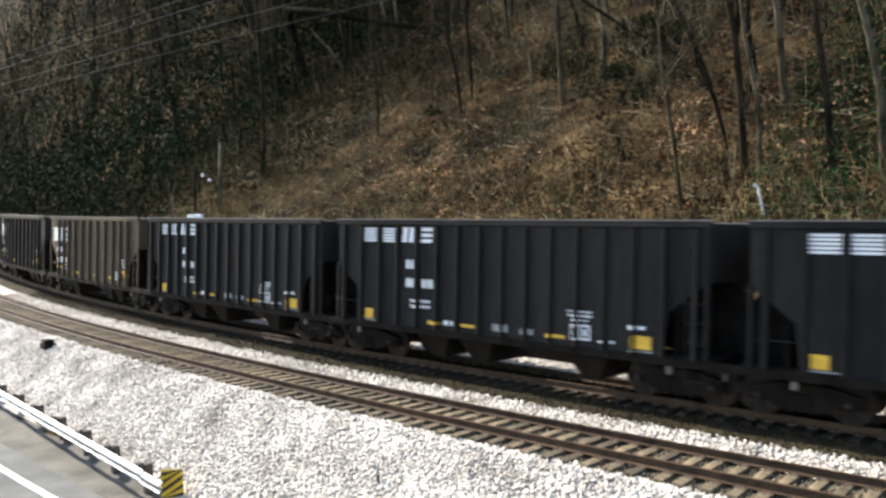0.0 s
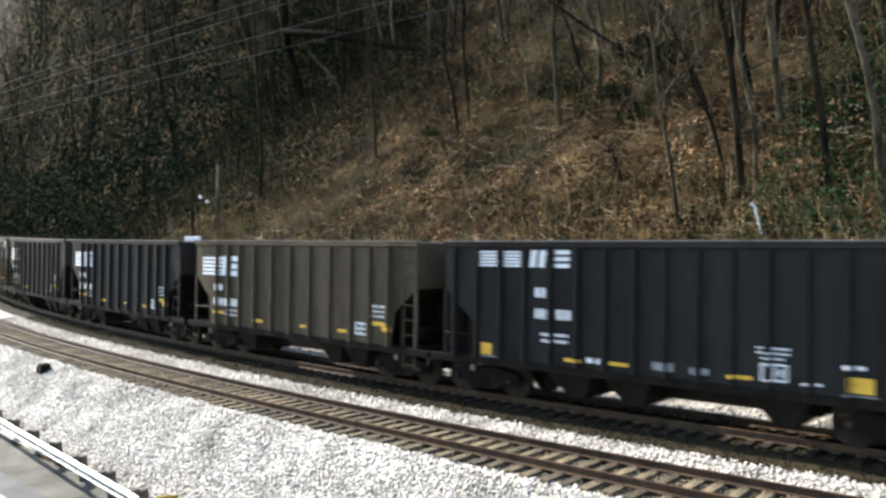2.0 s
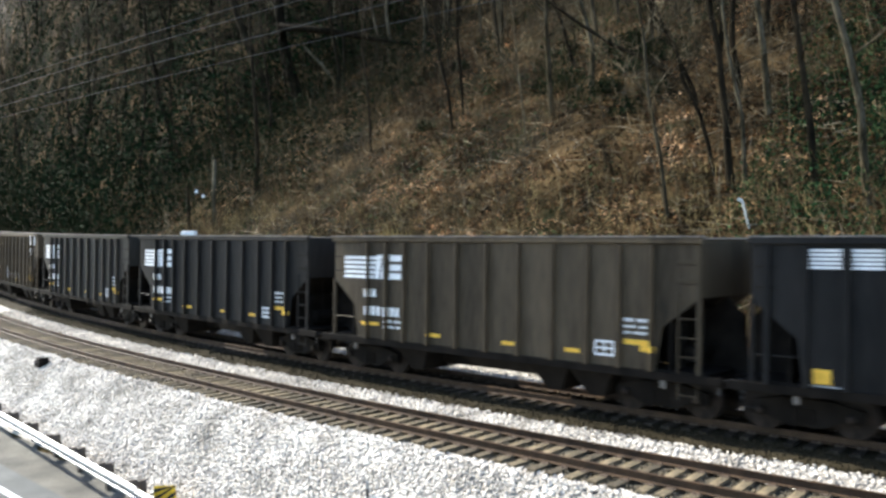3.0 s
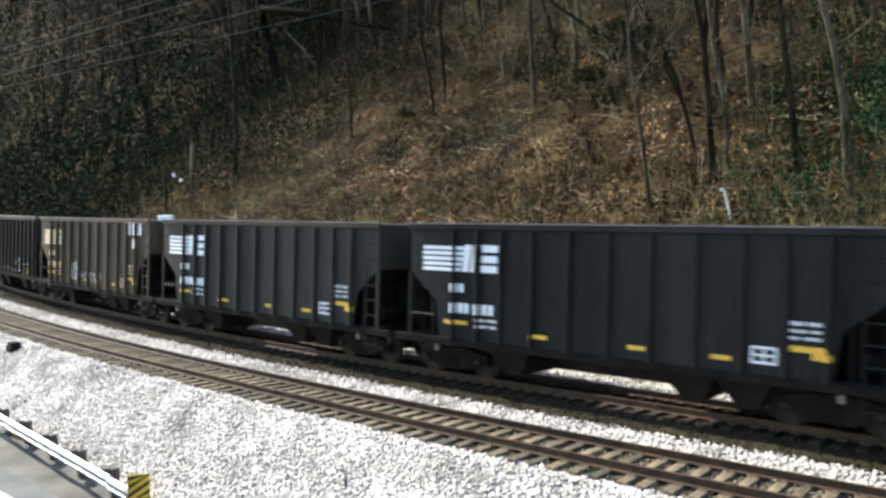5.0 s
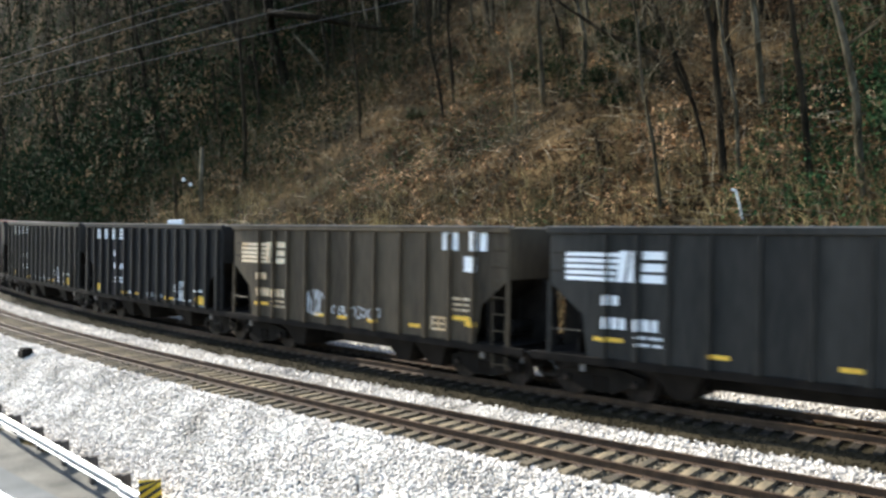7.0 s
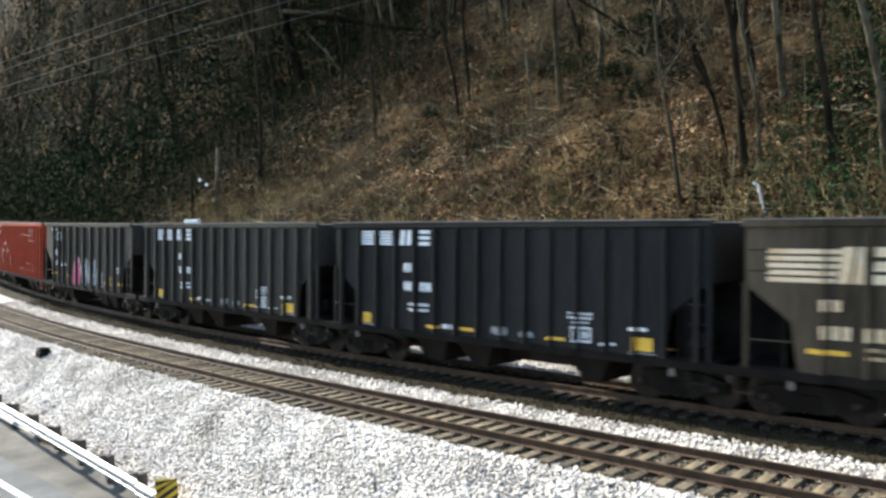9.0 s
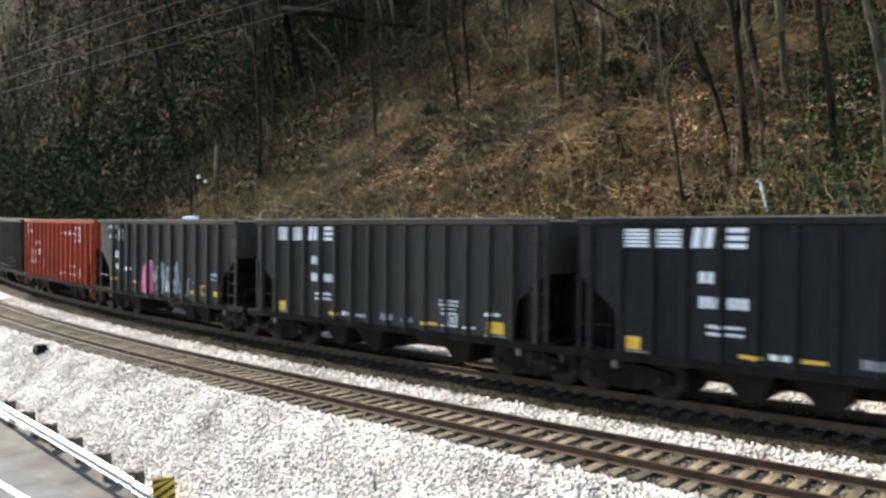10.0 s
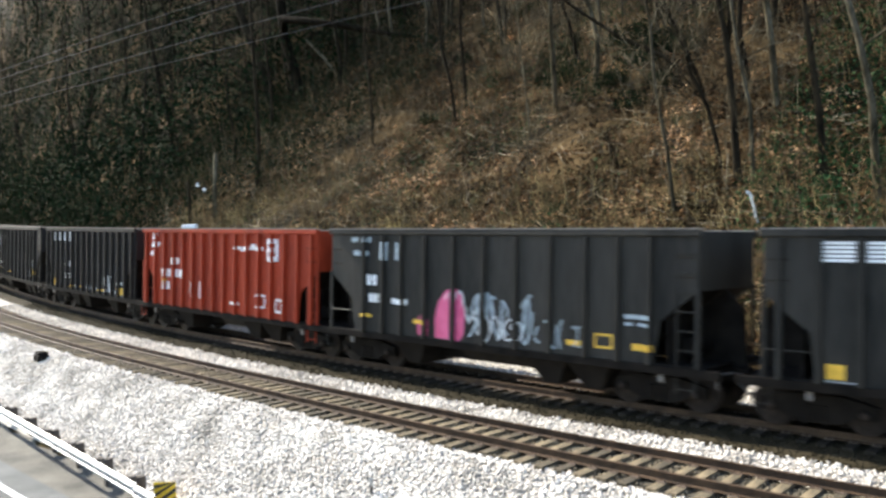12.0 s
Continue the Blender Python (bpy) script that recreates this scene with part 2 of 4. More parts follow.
def prism(bm, poly, y0, y1):
    """A polygon in x, z drawn out from y0 to y1."""
    a = [bm.verts.new((x, y0, z)) for x, z in poly]
    b = [bm.verts.new((x, y1, z)) for x, z in poly]
    n = len(poly)
    bm.faces.new(a)
    bm.faces.new(b[::-1])
    for i in range(n):
        bm.faces.new((a[i], b[i], b[(i + 1) % n], a[(i + 1) % n]))
    return bm


def tube(bm, pts, radii, n=8):
    pts = [Vector(p) for p in pts]
    rings = []
    for i, (p, r) in enumerate(zip(pts, radii)):
        d = (pts[min(i + 1, len(pts) - 1)] - pts[max(i - 1, 0)]).normalized()
        u = d.orthogonal().normalized() if abs(d.z) < 0.9 else d.cross(Vector((0, 1, 0))).normalized()
        w = d.cross(u)
        rings.append([bm.verts.new(p + r * (math.cos(6.2832 * k / n) * u + math.sin(6.2832 * k / n) * w)) for k in range(n)])
    for a, b in zip(rings, rings[1:]):
        for k in range(n):
            bm.faces.new((a[k], a[(k + 1) % n], b[(k + 1) % n], b[k]))
    bm.faces.new(rings[0][::-1])
    bm.faces.new(rings[-1])
    return bm


def sweep(name, profile, s0, s1, step, mat, ref=0.0, cant_at=None, parent=None):
    """A profile in (offset, z) drawn along the line of the tracks; profile is open at neither end."""
    count = max(2, int((s1 - s0) / step) + 1)
    verts, faces = [], []
    n = len(profile)
    for i in range(count):
        s = s0 + (s1 - s0) * i / (count - 1)
        for o, z in profile:
            if cant_at is not None:
                o, z = canted(cant_at, o, z)
            x, y, _ = along(s, o, ref)
            verts.append((x, y, z))
    for i in range(count - 1):
        for k in range(n):
            a, b = i * n + k, i * n + (k + 1) % n
            faces.append((a, b, b + n, a + n))
    faces += [tuple(range(n))[::-1], tuple(range((count - 1) * n, count * n))]
    me = bpy.data.meshes.new(name)
    me.from_pydata(verts, [], faces)
    me.materials.append(mat)
    ob = new(name, me)
    ob.parent = parent
    return ob


def scatter(name, places, size, mat, label, category, squash=0.7, seed=1, shape="stone"):
    """Many small loose pieces in one mesh: stones (octahedra) or leaves (bent quads)."""
    rng = np.random.default_rng(seed)
    p = np.asarray(places, dtype=np.float32)
    n = len(p)
    if shape == "stone":
        base = np.array([(1, 0, 0), (-1, 0, 0), (0, 1, 0), (0, -1, 0), (0, 0, 1), (0, 0, -1)], dtype=np.float32)
        tris = np.array([(0, 2, 4), (2, 1, 4), (1, 3, 4), (3, 0, 4), (2, 0, 5), (1, 2, 5), (3, 1, 5), (0, 3, 5)])
    else:
        base = np.array([(-0.5, -0.3, 0), (0.5, -0.3, 0.1), (0.55, 0.3, 0), (-0.5, 0.35, 0.15)], dtype=np.float32)
        tris = np.array([(0, 1, 2), (0, 2, 3)])
    k = len(base)
    axes = np.linalg.qr(rng.normal(size=(n, 3, 3)))[0].astype(np.float32)
    scale = size * rng.uniform(0.6, 1.35, (n, 1, 1)) * rng.uniform(0.75, 1.25, (n, k, 1))
    v = np.einsum("kj,nji->nki", base, axes) * scale.astype(np.float32)
    v[:, :, 2] *= squash
    v += p[:, None, :]
    f = (np.arange(n)[:, None, None] * k + tris[None]).reshape(-1)
    me = bpy.data.meshes.new(name)
    me.vertices.add(n * k)
    me.vertices.foreach_set("co", v.reshape(-1).astype(np.float32))
    m = len(f) // 3
    me.loops.add(m * 3)
    me.loops.foreach_set("vertex_index", f.astype(np.int32))
    me.polygons.add(m)
    me.polygons.foreach_set("loop_start", np.arange(0, m * 3, 3, dtype=np.int32))
    me.update(calc_edges=True)
    me.validate()
    me.materials.append(mat)
    return tagged(new(name, me), label, category, kind="stuff")


def sheet(name, ss, os_, height, mat, label, category):
    """A strip of ground over the given stations and offsets."""
    verts, faces = [], []
    for s in ss:
        for o in os_:
            x, y, _ = along(s, o)
            verts.append((x, y, height(s, o)))
    n = len(os_)
    for i in range(len(ss) - 1):
        for k in range(n - 1):
            a = i * n + k
            faces.append((a, a + n, a + n + 1, a + 1))
    me = bpy.data.meshes.new(name)
    me.from_pydata(verts, [], faces)
    me.materials.append(mat)
    me.polygons.foreach_set("use_smooth", [True] * len(me.polygons))
    return tagged(new(name, me), label, category, kind="structure")


def steps(*spans):
    out = []
    for a, b, d in spans:
        n = max(1, round((b - a) / d))
        out += [a + (b - a) * i / n for i in range(n)]
    return out + [spans[-1][1]]


# ---- ground ----
S_STEPS = steps((-900, -200, 50), (-200, -90, 5), (-90, 12, 0.9), (12, 60, 4), (60, 700, 40))
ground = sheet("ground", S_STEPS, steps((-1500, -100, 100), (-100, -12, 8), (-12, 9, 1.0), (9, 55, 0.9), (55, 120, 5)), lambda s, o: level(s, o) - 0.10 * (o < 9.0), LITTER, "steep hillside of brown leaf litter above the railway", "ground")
sheet("ballast_bed", steps((-160, -60, 4), (-60, 14, 0.5), (14, 80, 4)), steps((-4.4, 9.2, 0.3)), lambda s, o: bed(o) - 0.02 + 0.03 * noise.noise((s * 1.3, o * 1.3, 2)), STONE_BED, "pale crushed stone ballast beside the tracks", "ballast")
# partly oil, partly the train's shade as a dark strip
sheet("cinder_strip", steps((-160, -60, 4), (-60, 14, 0.5), (14, 80, 4)), steps((2.28, 5.0, 0.3)), lambda s, o: bed(o) + 0.012 + 0.03 * noise.noise((s * 1.3, o * 1.3, 2)), SHADED_OIL, "oily ballast under the loaded track, darkened for the train shade", "ballast")
sheet("track_bed", steps((-160, -60, 4), (-60, 14, 0.5), (14, 80, 4)), steps((-1.25, 0.95, 0.2)), lambda s, o: bed(o) + 0.012 + 0.03 * noise.noise((s * 1.3, o * 1.3, 2)), SOIL, "rust-stained ballast between the rails", "ballast")
road = sheet("road", steps((-300, -60, 8), (-60, 14, 2), (14, 200, 10)), [-13.0, -9.5, -5.6], lambda s, o: -1.70, ASPHALT, "grey worn asphalt road beside the railway", "road")
sheet("verge", steps((-160, -60, 4), (-60, 14, 0.7), (14, 80, 4)), steps((-5.8, -4.2, 0.2)), lambda s, o: -1.704 + 0.12 * smooth(-4.9, -4.3, o) + 0.04 * noise.noise((s, o, 8)) * smooth(-5.6, -5.2, o), VERGE, "gritty gravel verge under the guardrail", "verge")
sheet("road_line", steps((-160, -60, 4), (-60, 14, 1), (14, 80, 4)), [-6.44, -6.28], lambda s, o: -1.695, LINE, "white painted edge line on the road", "road line")


# ---- tracks ----
def rail_profile(at):
    half = ((0.075, -0.17), (0.075, -0.155), (0.012, -0.13), (0.012, -0.04), (0.036, -0.03), (0.036, -0.004), (0.028, 0.0))
    return [(at - o, z) for o, z in half] + [(at + o, z) for o, z in half[::-1]]


def track(name, centre, label, wood):
    t = thing(name, label, "railway track", kind="structure")
    for side in (-0.71, 0.71):
        tagged(sweep("rail", rail_profile(side), -160, 80, 1.0, RAIL, cant_at=centre, parent=t), "rust-brown steel rail")
    bm = bmesh.new()
    box(bm, -0.098, 0.098, -1.3, 1.3, -0.34, -0.172, 0.012)
    tie_mesh = mesh_of("tie", bm, wood)
    bm = bmesh.new()
    for side in (-0.71, 0.71):
        box(bm, -0.09, 0.09, side - 0.17, side + 0.17, -0.176, -0.158)
        for dx in (-0.06, 0.06):
            for dy in (-0.1, 0.1):
                box(bm, dx - 0.012, dx + 0.012, side + dy - 0.012, side + dy + 0.012, -0.16, -0.125)
    plate_mesh = mesh_of("tie_plate", bm, PLATE)
    rnd = random.Random(5)
    for i in range(160):
        s = -64 + i * 0.44 + rnd.uniform(-0.035, 0.035)
        x, y, a = along(s, centre)
        for nm, me in (("tie", tie_mesh), ("tie_plate", plate_mesh)):
            ob = new(nm, me)
            ob.parent = t
            shift = rnd.uniform(-0.08, 0.08) if nm == "tie" else 0
            ob.matrix_basis = pose(x, y, 0, 0, 0, math.degrees(a)) @ pose(0, 0, 0, -CANT, 0, rnd.uniform(-1, 1)) @ pose(0, shift, 0)
    return t


track("near_track", 0.0, "empty track of rusty rails on weathered wooden ties", TIE)
track("far_track", SPACING, "track of rusty rails under the coal train", SHADED_TIE)


# ---- ballast stones ----
def stones(name, count, s0, s1, o0, o1, size, mat, label, seed, lift=0.0):
    rnd = random.Random(seed)
    out = []
    for _ in range(count):
        s, o = rnd.uniform(s0, s1), rnd.uniform(o0, o1)
        x, y, _a = along(s, o)
        if 0.162 * (x + 16.35) + 0.987 * (y - 9.78) < 0.45 and o < -3 and x < -15.5:
            continue
        out.append((x, y, bed(o) + lift + 0.03 * noise.noise((s * 1.3, o * 1.3, 2)) + rnd.uniform(-0.02, 0.02)))
    return scatter(name, out, size, mat, label, "ballast", seed=seed)


stones("ballast_stones", 84000, -46, 2, -4.9, -1.22, 0.046, STONE, "loose pale grey crushed stones beside the track", 11)
stones("shoulder_stones", 17000, -50, 4, 0.85, 2.32, 0.045, STONE, "loose pale stones between the two tracks", 12)
stones("dirty_stones", 12000, -48, 4, -1.25, 0.9, 0.04, DIRTY, "rust-stained stones between the ties", 13, 0.02)
stones("cinder_stones", 16000, -48, 4, 2.22, 3.4, 0.03, SHADED_CINDER, "oily stones beside the loaded track, darkened for the train shade", 14, 0.01)
stones("far_stones", 16000, -50, 6, 4.9, 9.2, 0.05, STONE, "loose pale stones at the foot of the hill", 15)


# ---- guardrail ----
def guardrail():
    """A straight beam on posts; the thing's x axis runs along it, away from its end."""
    g = thing("guardrail", "galvanised steel guardrail on dark posts beside the road", "guardrail", pose(-16.35, 9.78, -1.72, 0, 0, 170.7))
    wave = [(0.00, 0.72), (0.04, 0.71), (0.085, 0.665), (0.085, 0.625), (0.01, 0.59), (0.01, 0.555), (0.085, 0.52), (0.085, 0.48), (0.04, 0.435), (0.0, 0.42)]
    prof = wave + [(y - 0.006, z) for y, z in wave[::-1]]

    def beam(x0, x1, drop):
        bm = bmesh.new()
        a = [bm.verts.new((x0, y, z - drop)) for y, z in prof]
        b = [bm.verts.new((x1, y, z - drop)) for y, z in prof]
        n = len(prof)
        for i in range(n):
            bm.faces.new((a[i], a[(i + 1) % n], b[(i + 1) % n], b[i]))
        return bm

    for i in range(10):
        part("beam", beam(3.81 * i, 3.81 * (i + 1) - 0.002, 0.0), GALV, g, "bright corrugated steel beam")
    part("end_shoe", beam(-0.95, -0.004, 0.03), GALV, g, "end piece of the steel beam")
    bm = bmesh.new()
    box(bm, -0.075, 0.075, -0.1, 0.1, -0.3, 0.70, 0.01)
    post_mesh = mesh_of("post", bm, POSTWOOD)
    bm = bmesh.new()
    box(bm, -0.07, 0.07, -0.09, 0.09, 0.41, 0.75, 0.01)
    block_mesh = mesh_of("blockout", bm, POSTWOOD)
    bm = tube(bmesh.new(), [(0, 0.08, 0.57), (0, 0.10, 0.57)], [0.02, 0.016], 8)
    bolt_mesh = mesh_of("bolt", bm, GALV)
    for i in range(20):
        x = 0.5 + 1.905 * i
        part("post", post_mesh, POSTWOOD, g).location = (x, -0.30, 0)
        part("blockout", block_mesh, POSTWOOD, g).location = (x, -0.11, 0)
        part("bolt", bolt_mesh, GALV, g).location = (x, -0.075, 0)
    return g


guardrail()


def object_marker():
    m = thing("object_marker", "yellow and black striped hazard marker at the guardrail end", "road sign", pose(-15.85, 10.15, -1.72, 0, 0, 40))
    bm = bmesh.new()
    box(bm, -0.24, 0.24, -0.006, 0.006, 0.10, 0.74, 0.003)
    part("panel", bm, YELLOW, m)
    for i in range(-1, 5):
        z = 0.02 + 0.19 * i
        poly = [(-0.235, z), (-0.235, z + 0.09), (0.235, z + 0.40), (0.235, z + 0.31)]
        poly = [(px, min(max(pz, 0.104), 0.736)) for px, pz in poly]
        if abs(poly[1][1] - poly[0][1]) + abs(poly[2][1] - poly[3][1]) > 0.02:
            part("stripe", prism(bmesh.new(), poly, -0.011, -0.0075), BLACK_PAINT, m, "black diagonal stripe")
    bm = bmesh.new()
    box(bm, -0.03, 0.03, 0.008, 0.04, -0.2, 0.70, 0.004)
    part("post", bm, GALV, m)


object_marker()


def stake():
    m = thing("marker_stake", "thin grey steel marker stake in the ballast", "stake", pose(-11.15, 11.7, -1.02, 2, 1, 30))
    bm = bmesh.new()
    box(bm, -0.035, 0.035, -0.012, 0.012, 0, 0.56, 0.004)
    part("blade", bm, GALV, m)
    bm = bmesh.new()
    box(bm, -0.02, 0.02, -0.03, -0.012, 0.0, 0.40, 0.003)
    part("spine", bm, POSTWOOD, m)


stake()


def trackside_box():
    m = thing("trackside_box", "small dark box with a domed lid on the ballast", "equipment box", pose(-29.7, 14.35, -0.36, 0, 0, -10))
    bm = bmesh.new()
    box(bm, -0.28, 0.28, -0.2, 0.2, 0, 0.22, 0.02)
    part("case", bm, UNDER, m)
    bm = bmesh.new()
    box(bm, -0.24, 0.24, -0.18, 0.18, 0.222, 0.34, 0.05)
    part("lid", bm, UNDER, m, "dark domed lid")


trackside_box()


# ---- hopper cars ----
HALF, FULL, SILL, TOP, SIDE = 5.87, 6.15, 1.05, 4.04, 1.55   # body and underframe half lengths
RIB = 0.13
RIBS_OF = {}
KX = 0.94                       # lengthwise scale of the painted marks
CACHE = {}


def cached(key, make, mat, flat=True):
    k = (key, mat.name)
    if k not in CACHE:
        CACHE[k] = mesh_of(key, make(), mat, flat)
    return CACHE[k]


def side_sheet(y):
    d = 0.012 if y < 0 else -0.012
    poly = [(-HALF, TOP), (-HALF, 2.75), (-5.0, 2.05), (-4.85, SILL), (4.85, SILL), (5.0, 2.05), (HALF, 2.75), (HALF, TOP)]
    return prism(bmesh.new(), poly, y, y + d)


def rib_mesh():
    bm = bmesh.new()
    v = [(-0.055, 0), (-0.045, -RIB), (0.045, -RIB), (0.055, 0)]
    lo = [bm.verts.new((x, y, SILL + 0.02)) for x, y in v]
    hi = [bm.verts.new((x, y, TOP - 0.14)) for x, y in v]
    for i in range(3):
        bm.faces.new((lo[i], lo[i + 1], hi[i + 1], hi[i]))
    bm.faces.new(lo[::-1])
    bm.faces.new(hi)
    return bm


def slope_sheet(sign):
    bm = bmesh.new()
    a, b = (HALF - 0.05, 2.78), (3.6, SILL - 0.1)
    poly = [(sign * a[0], a[1]), (sign * a[0], a[1] + 0.04), (sign * b[0], b[1] + 0.04), (sign * b[0], b[1])]
    return prism(bm, poly, -SIDE + 0.03, SIDE - 0.03)


def end_web(sign):
    """An added dark plate that stands in for the end bay's shade, along the middle under the slope sheet."""
    poly = [(sign * (HALF - 0.02), 2.74), (sign * (FULL + 0.14), 2.30), (sign * (FULL + 0.22), SILL - 0.2), (sign * 3.9, SILL + 0.08), (sign * 3.9, 1.2)]
    bm = prism(bmesh.new(), poly, -0.04, 0.04)
    for y in (-0.8, 0.8):
        box(bm, sign * 5.2 - 0.05, sign * 5.2 + 0.05, y - 0.05, y + 0.05, SILL, 2.1)
    box(bm, sign * 5.15 - 0.03, sign * 5.15 + 0.03, -SIDE + 0.1, SIDE - 0.1, SILL - 0.15, 2.15)
    return bm


def end_sheet(sign):
    return box(bmesh.new(), sign * HALF - 0.02, sign * HALF + 0.02, -SIDE + 0.03, SIDE - 0.03, 2.75, TOP - 0.02)


def chord(y):
    s = -1 if y < 0 else 1
    return box(bmesh.new(), -HALF - 0.06, HALF + 0.06, y - 0.09 if s < 0 else y - 0.04, y + 0.04 if s < 0 else y + 0.09, TOP - 0.11, TOP + 0.03, 0.015)


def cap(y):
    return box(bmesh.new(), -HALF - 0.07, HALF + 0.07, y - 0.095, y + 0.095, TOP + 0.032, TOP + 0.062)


def sill_mesh(y):
    return box(bmesh.new(), -FULL - 0.25, FULL + 0.25, y - 0.05, y + 0.05, SILL - 0.16, SILL + 0.03, 0.01)


def chute():
    bm = bmesh.new()
    lo, hi = 0.28, SILL - 0.1
    a = [bm.verts.new((x, y, hi)) for x, y in ((-0.66, -1.42), (0.62, -1.42), (0.62, 1.42), (-0.66, 1.42))]
    b = [bm.verts.new((x, y, lo)) for x, y in ((-0.16, -1.2), (0.26, -1.2), (0.26, 1.2), (-0.16, 1.2))]
    for i in range(4):
        bm.faces.new((a[i], a[(i + 1) % 4], b[(i + 1) % 4], b[i]))
    bm.faces.new(b[::-1])
    bm.faces.new(a)
    return bm


def centre_sill():
    bm = box(bmesh.new(), -FULL - 0.3, FULL + 0.3, -0.2, 0.2, 0.72, SILL - 0.04)
    box(bm, -3.4, 3.4, -0.5, 0.5, 0.46, 0.72)
    for s in (-1, 1):
        box(bm, s * 5.5 - 0.6, s * 5.5 + 0.6, -SIDE + 0.06, SIDE - 0.06, SILL - 0.14, SILL - 0.02)
    return bm


def coupler():
    bm = box(bmesh.new(), 0.0, 0.36, -0.09, 0.09, 0.74, 0.92, 0.02)
    box(bm, 0.30, 0.42, -0.16, 0.12, 0.70, 0.96, 0.03)
    return bm


def corner_post():
    return box(bmesh.new(), -0.04, 0.04, -0.04, 0.04, SILL, 2.8)


def ladder():
    bm = bmesh.new()
    for x in (-0.22, 0.22):
        box(bm, x - 0.015, x + 0.015, -0.03, 0.0, SILL - 0.55, 2.85)
    for i in range(8):
        z = SILL - 0.45 + 0.42 * i
        box(bm, -0.22, 0.22, -0.035, -0.01, z, z + 0.025)
    return bm


def end_rail():
    return tube(bmesh.new(), [(-HALF, -SIDE - 0.03, 1.66), (-4.95, -SIDE - 0.03, 1.66)], [0.014, 0.014], 6)


def stirrup():
    return tube(bmesh.new(), [(-FULL + 0.05, -SIDE, SILL - 0.1), (-FULL + 0.07, -SIDE, 0.55), (-FULL + 0.42, -SIDE, 0.55), (-FULL + 0.44, -SIDE, SILL - 0.1)], [0.016] * 4, 6)


def platform():
    return box(bmesh.new(), -0.6, 0.6, -SIDE + 0.03, SIDE - 0.03, SILL + 0.03, SILL + 0.07)


def brake_rig():
    bm = tube(bmesh.new(), [(-0.15, -0.9, 1.45), (-0.15, 0.5, 1.45)], [0.2, 0.2], 12)
    box(bm, -0.04, 0.04, -0.05, 0.05, SILL, 1.8)
    tube(bm, [(0.1, -0.75, SILL), (0.1, -0.75, 2.6)], [0.02, 0.02], 6)
    return bm


def truck_frame():
    bm = bmesh.new()
    for y in (-1.0, 1.0):
        poly = [(-1.12, 0.62), (-1.12, 0.36), (-0.72, 0.36), (-0.38, 0.20), (0.38, 0.20), (0.72, 0.36), (1.12, 0.36), (1.12, 0.62), (0.5, 0.76), (-0.5, 0.76)]
        prism(bm, poly, y - 0.08, y + 0.08)
        for x in (-0.88, 0.88):
            tube(bm, [(x, y - 0.13, 0.46), (x, y + 0.13, 0.46)], [0.11, 0.11], 10)
        for x in (-0.14, 0.0, 0.14):
            tube(bm, [(x, y * 1.1, 0.26), (x, y * 1.1, 0.56)], [0.055, 0.055], 8)
    box(bm, -0.22, 0.22, -1.0, 1.0, 0.52, 0.80)
    return bm


def bearing_cap():
    return tube(bmesh.new(), [(0, -0.05, 0), (0, -0.03, 0), (0, 0.03, 0), (0, 0.05, 0)], [0.05, 0.085, 0.085, 0.05], 10)


def air_hose():
    pts = [(0.0, -0.30, 0.80), (0.12, -0.30, 0.62), (0.26, -0.26, 0.46), (0.40, -0.18, 0.40)]
    return tube(bmesh.new(), pts, [0.026, 0.026, 0.026, 0.034], 6)


def cut_lever():
    bm = tube(bmesh.new(), [(0.0, -1.45, 0.98), (0.05, -0.9, 0.98), (0.12, -0.3, 0.92)], [0.016] * 3, 5)
    tube(bm, [(0.0, -1.45, 0.98), (0.03, -1.47, 0.70)], [0.018, 0.018], 5)
    return bm


def grab_iron():
    bm = bmesh.new()
    tube(bm, [(-0.2, 0, 0), (-0.2, -0.06, 0), (0.2, -0.06, 0), (0.2, 0, 0)], [0.012] * 4, 5)
    return bm


def wheelset():
    bm = bmesh.new()
    tube(bm, [(0, -0.95, 0), (0, 0.95, 0)], [0.08, 0.08], 10)
    for s in (-1, 1):
        tube(bm, [(0, s * 0.68, 0), (0, s * 0.705, 0), (0, s * 0.706, 0), (0, s * 0.80, 0)], [0.48, 0.48, 0.455, 0.45], 28)
        for k in range(3):
            a = k * 2.094
            box(bm, 0.2 * math.cos(a) - 0.03, 0.2 * math.cos(a) + 0.03, s * 0.80 - 0.02, s * 0.80 + 0.02, 0.2 * math.sin(a) - 0.03, 0.2 * math.sin(a) + 0.03)
    return bm


def marks(parent, name, cells, mat, label=""):
    """Several painted strokes of one mark, carried on over the ribs' faces; cells of x0, x1, z0, z1, slant."""
    bm = bmesh.new()
    for x0, x1, z0, z1, sl in cells:
        x0, x1 = x0 * KX, x1 * KX
        prism(bm, [(x0, z0), (x1, z0), (x1 + sl, z1), (x0 + sl, z1)], -SIDE - 0.006, -SIDE - 0.002)
        for r in RIBS_OF[parent.name]:
            a, b = max(x0, r - 0.043), min(x1, r + 0.043)
            if b - a > 0.01:
                prism(bm, [(a, z0), (b, z0), (b, z1), (a, z1)], -SIDE - RIB - 0.005, -SIDE - RIB - 0.002)
    ob = part(name, bm, mat, parent, label)
    return tagged(ob, kind="stuff") if len(cells) > 1 else ob


def digits(x0, x1, z0, z1, n, gap=None):
    """Unreadable or private characters as plain upright bars."""
    w = (x1 - x0) / n
    return [(x0 + i * w, x0 + i * w + w * 0.68, z0, z1, 0.0) for i in range(n) if i != gap]


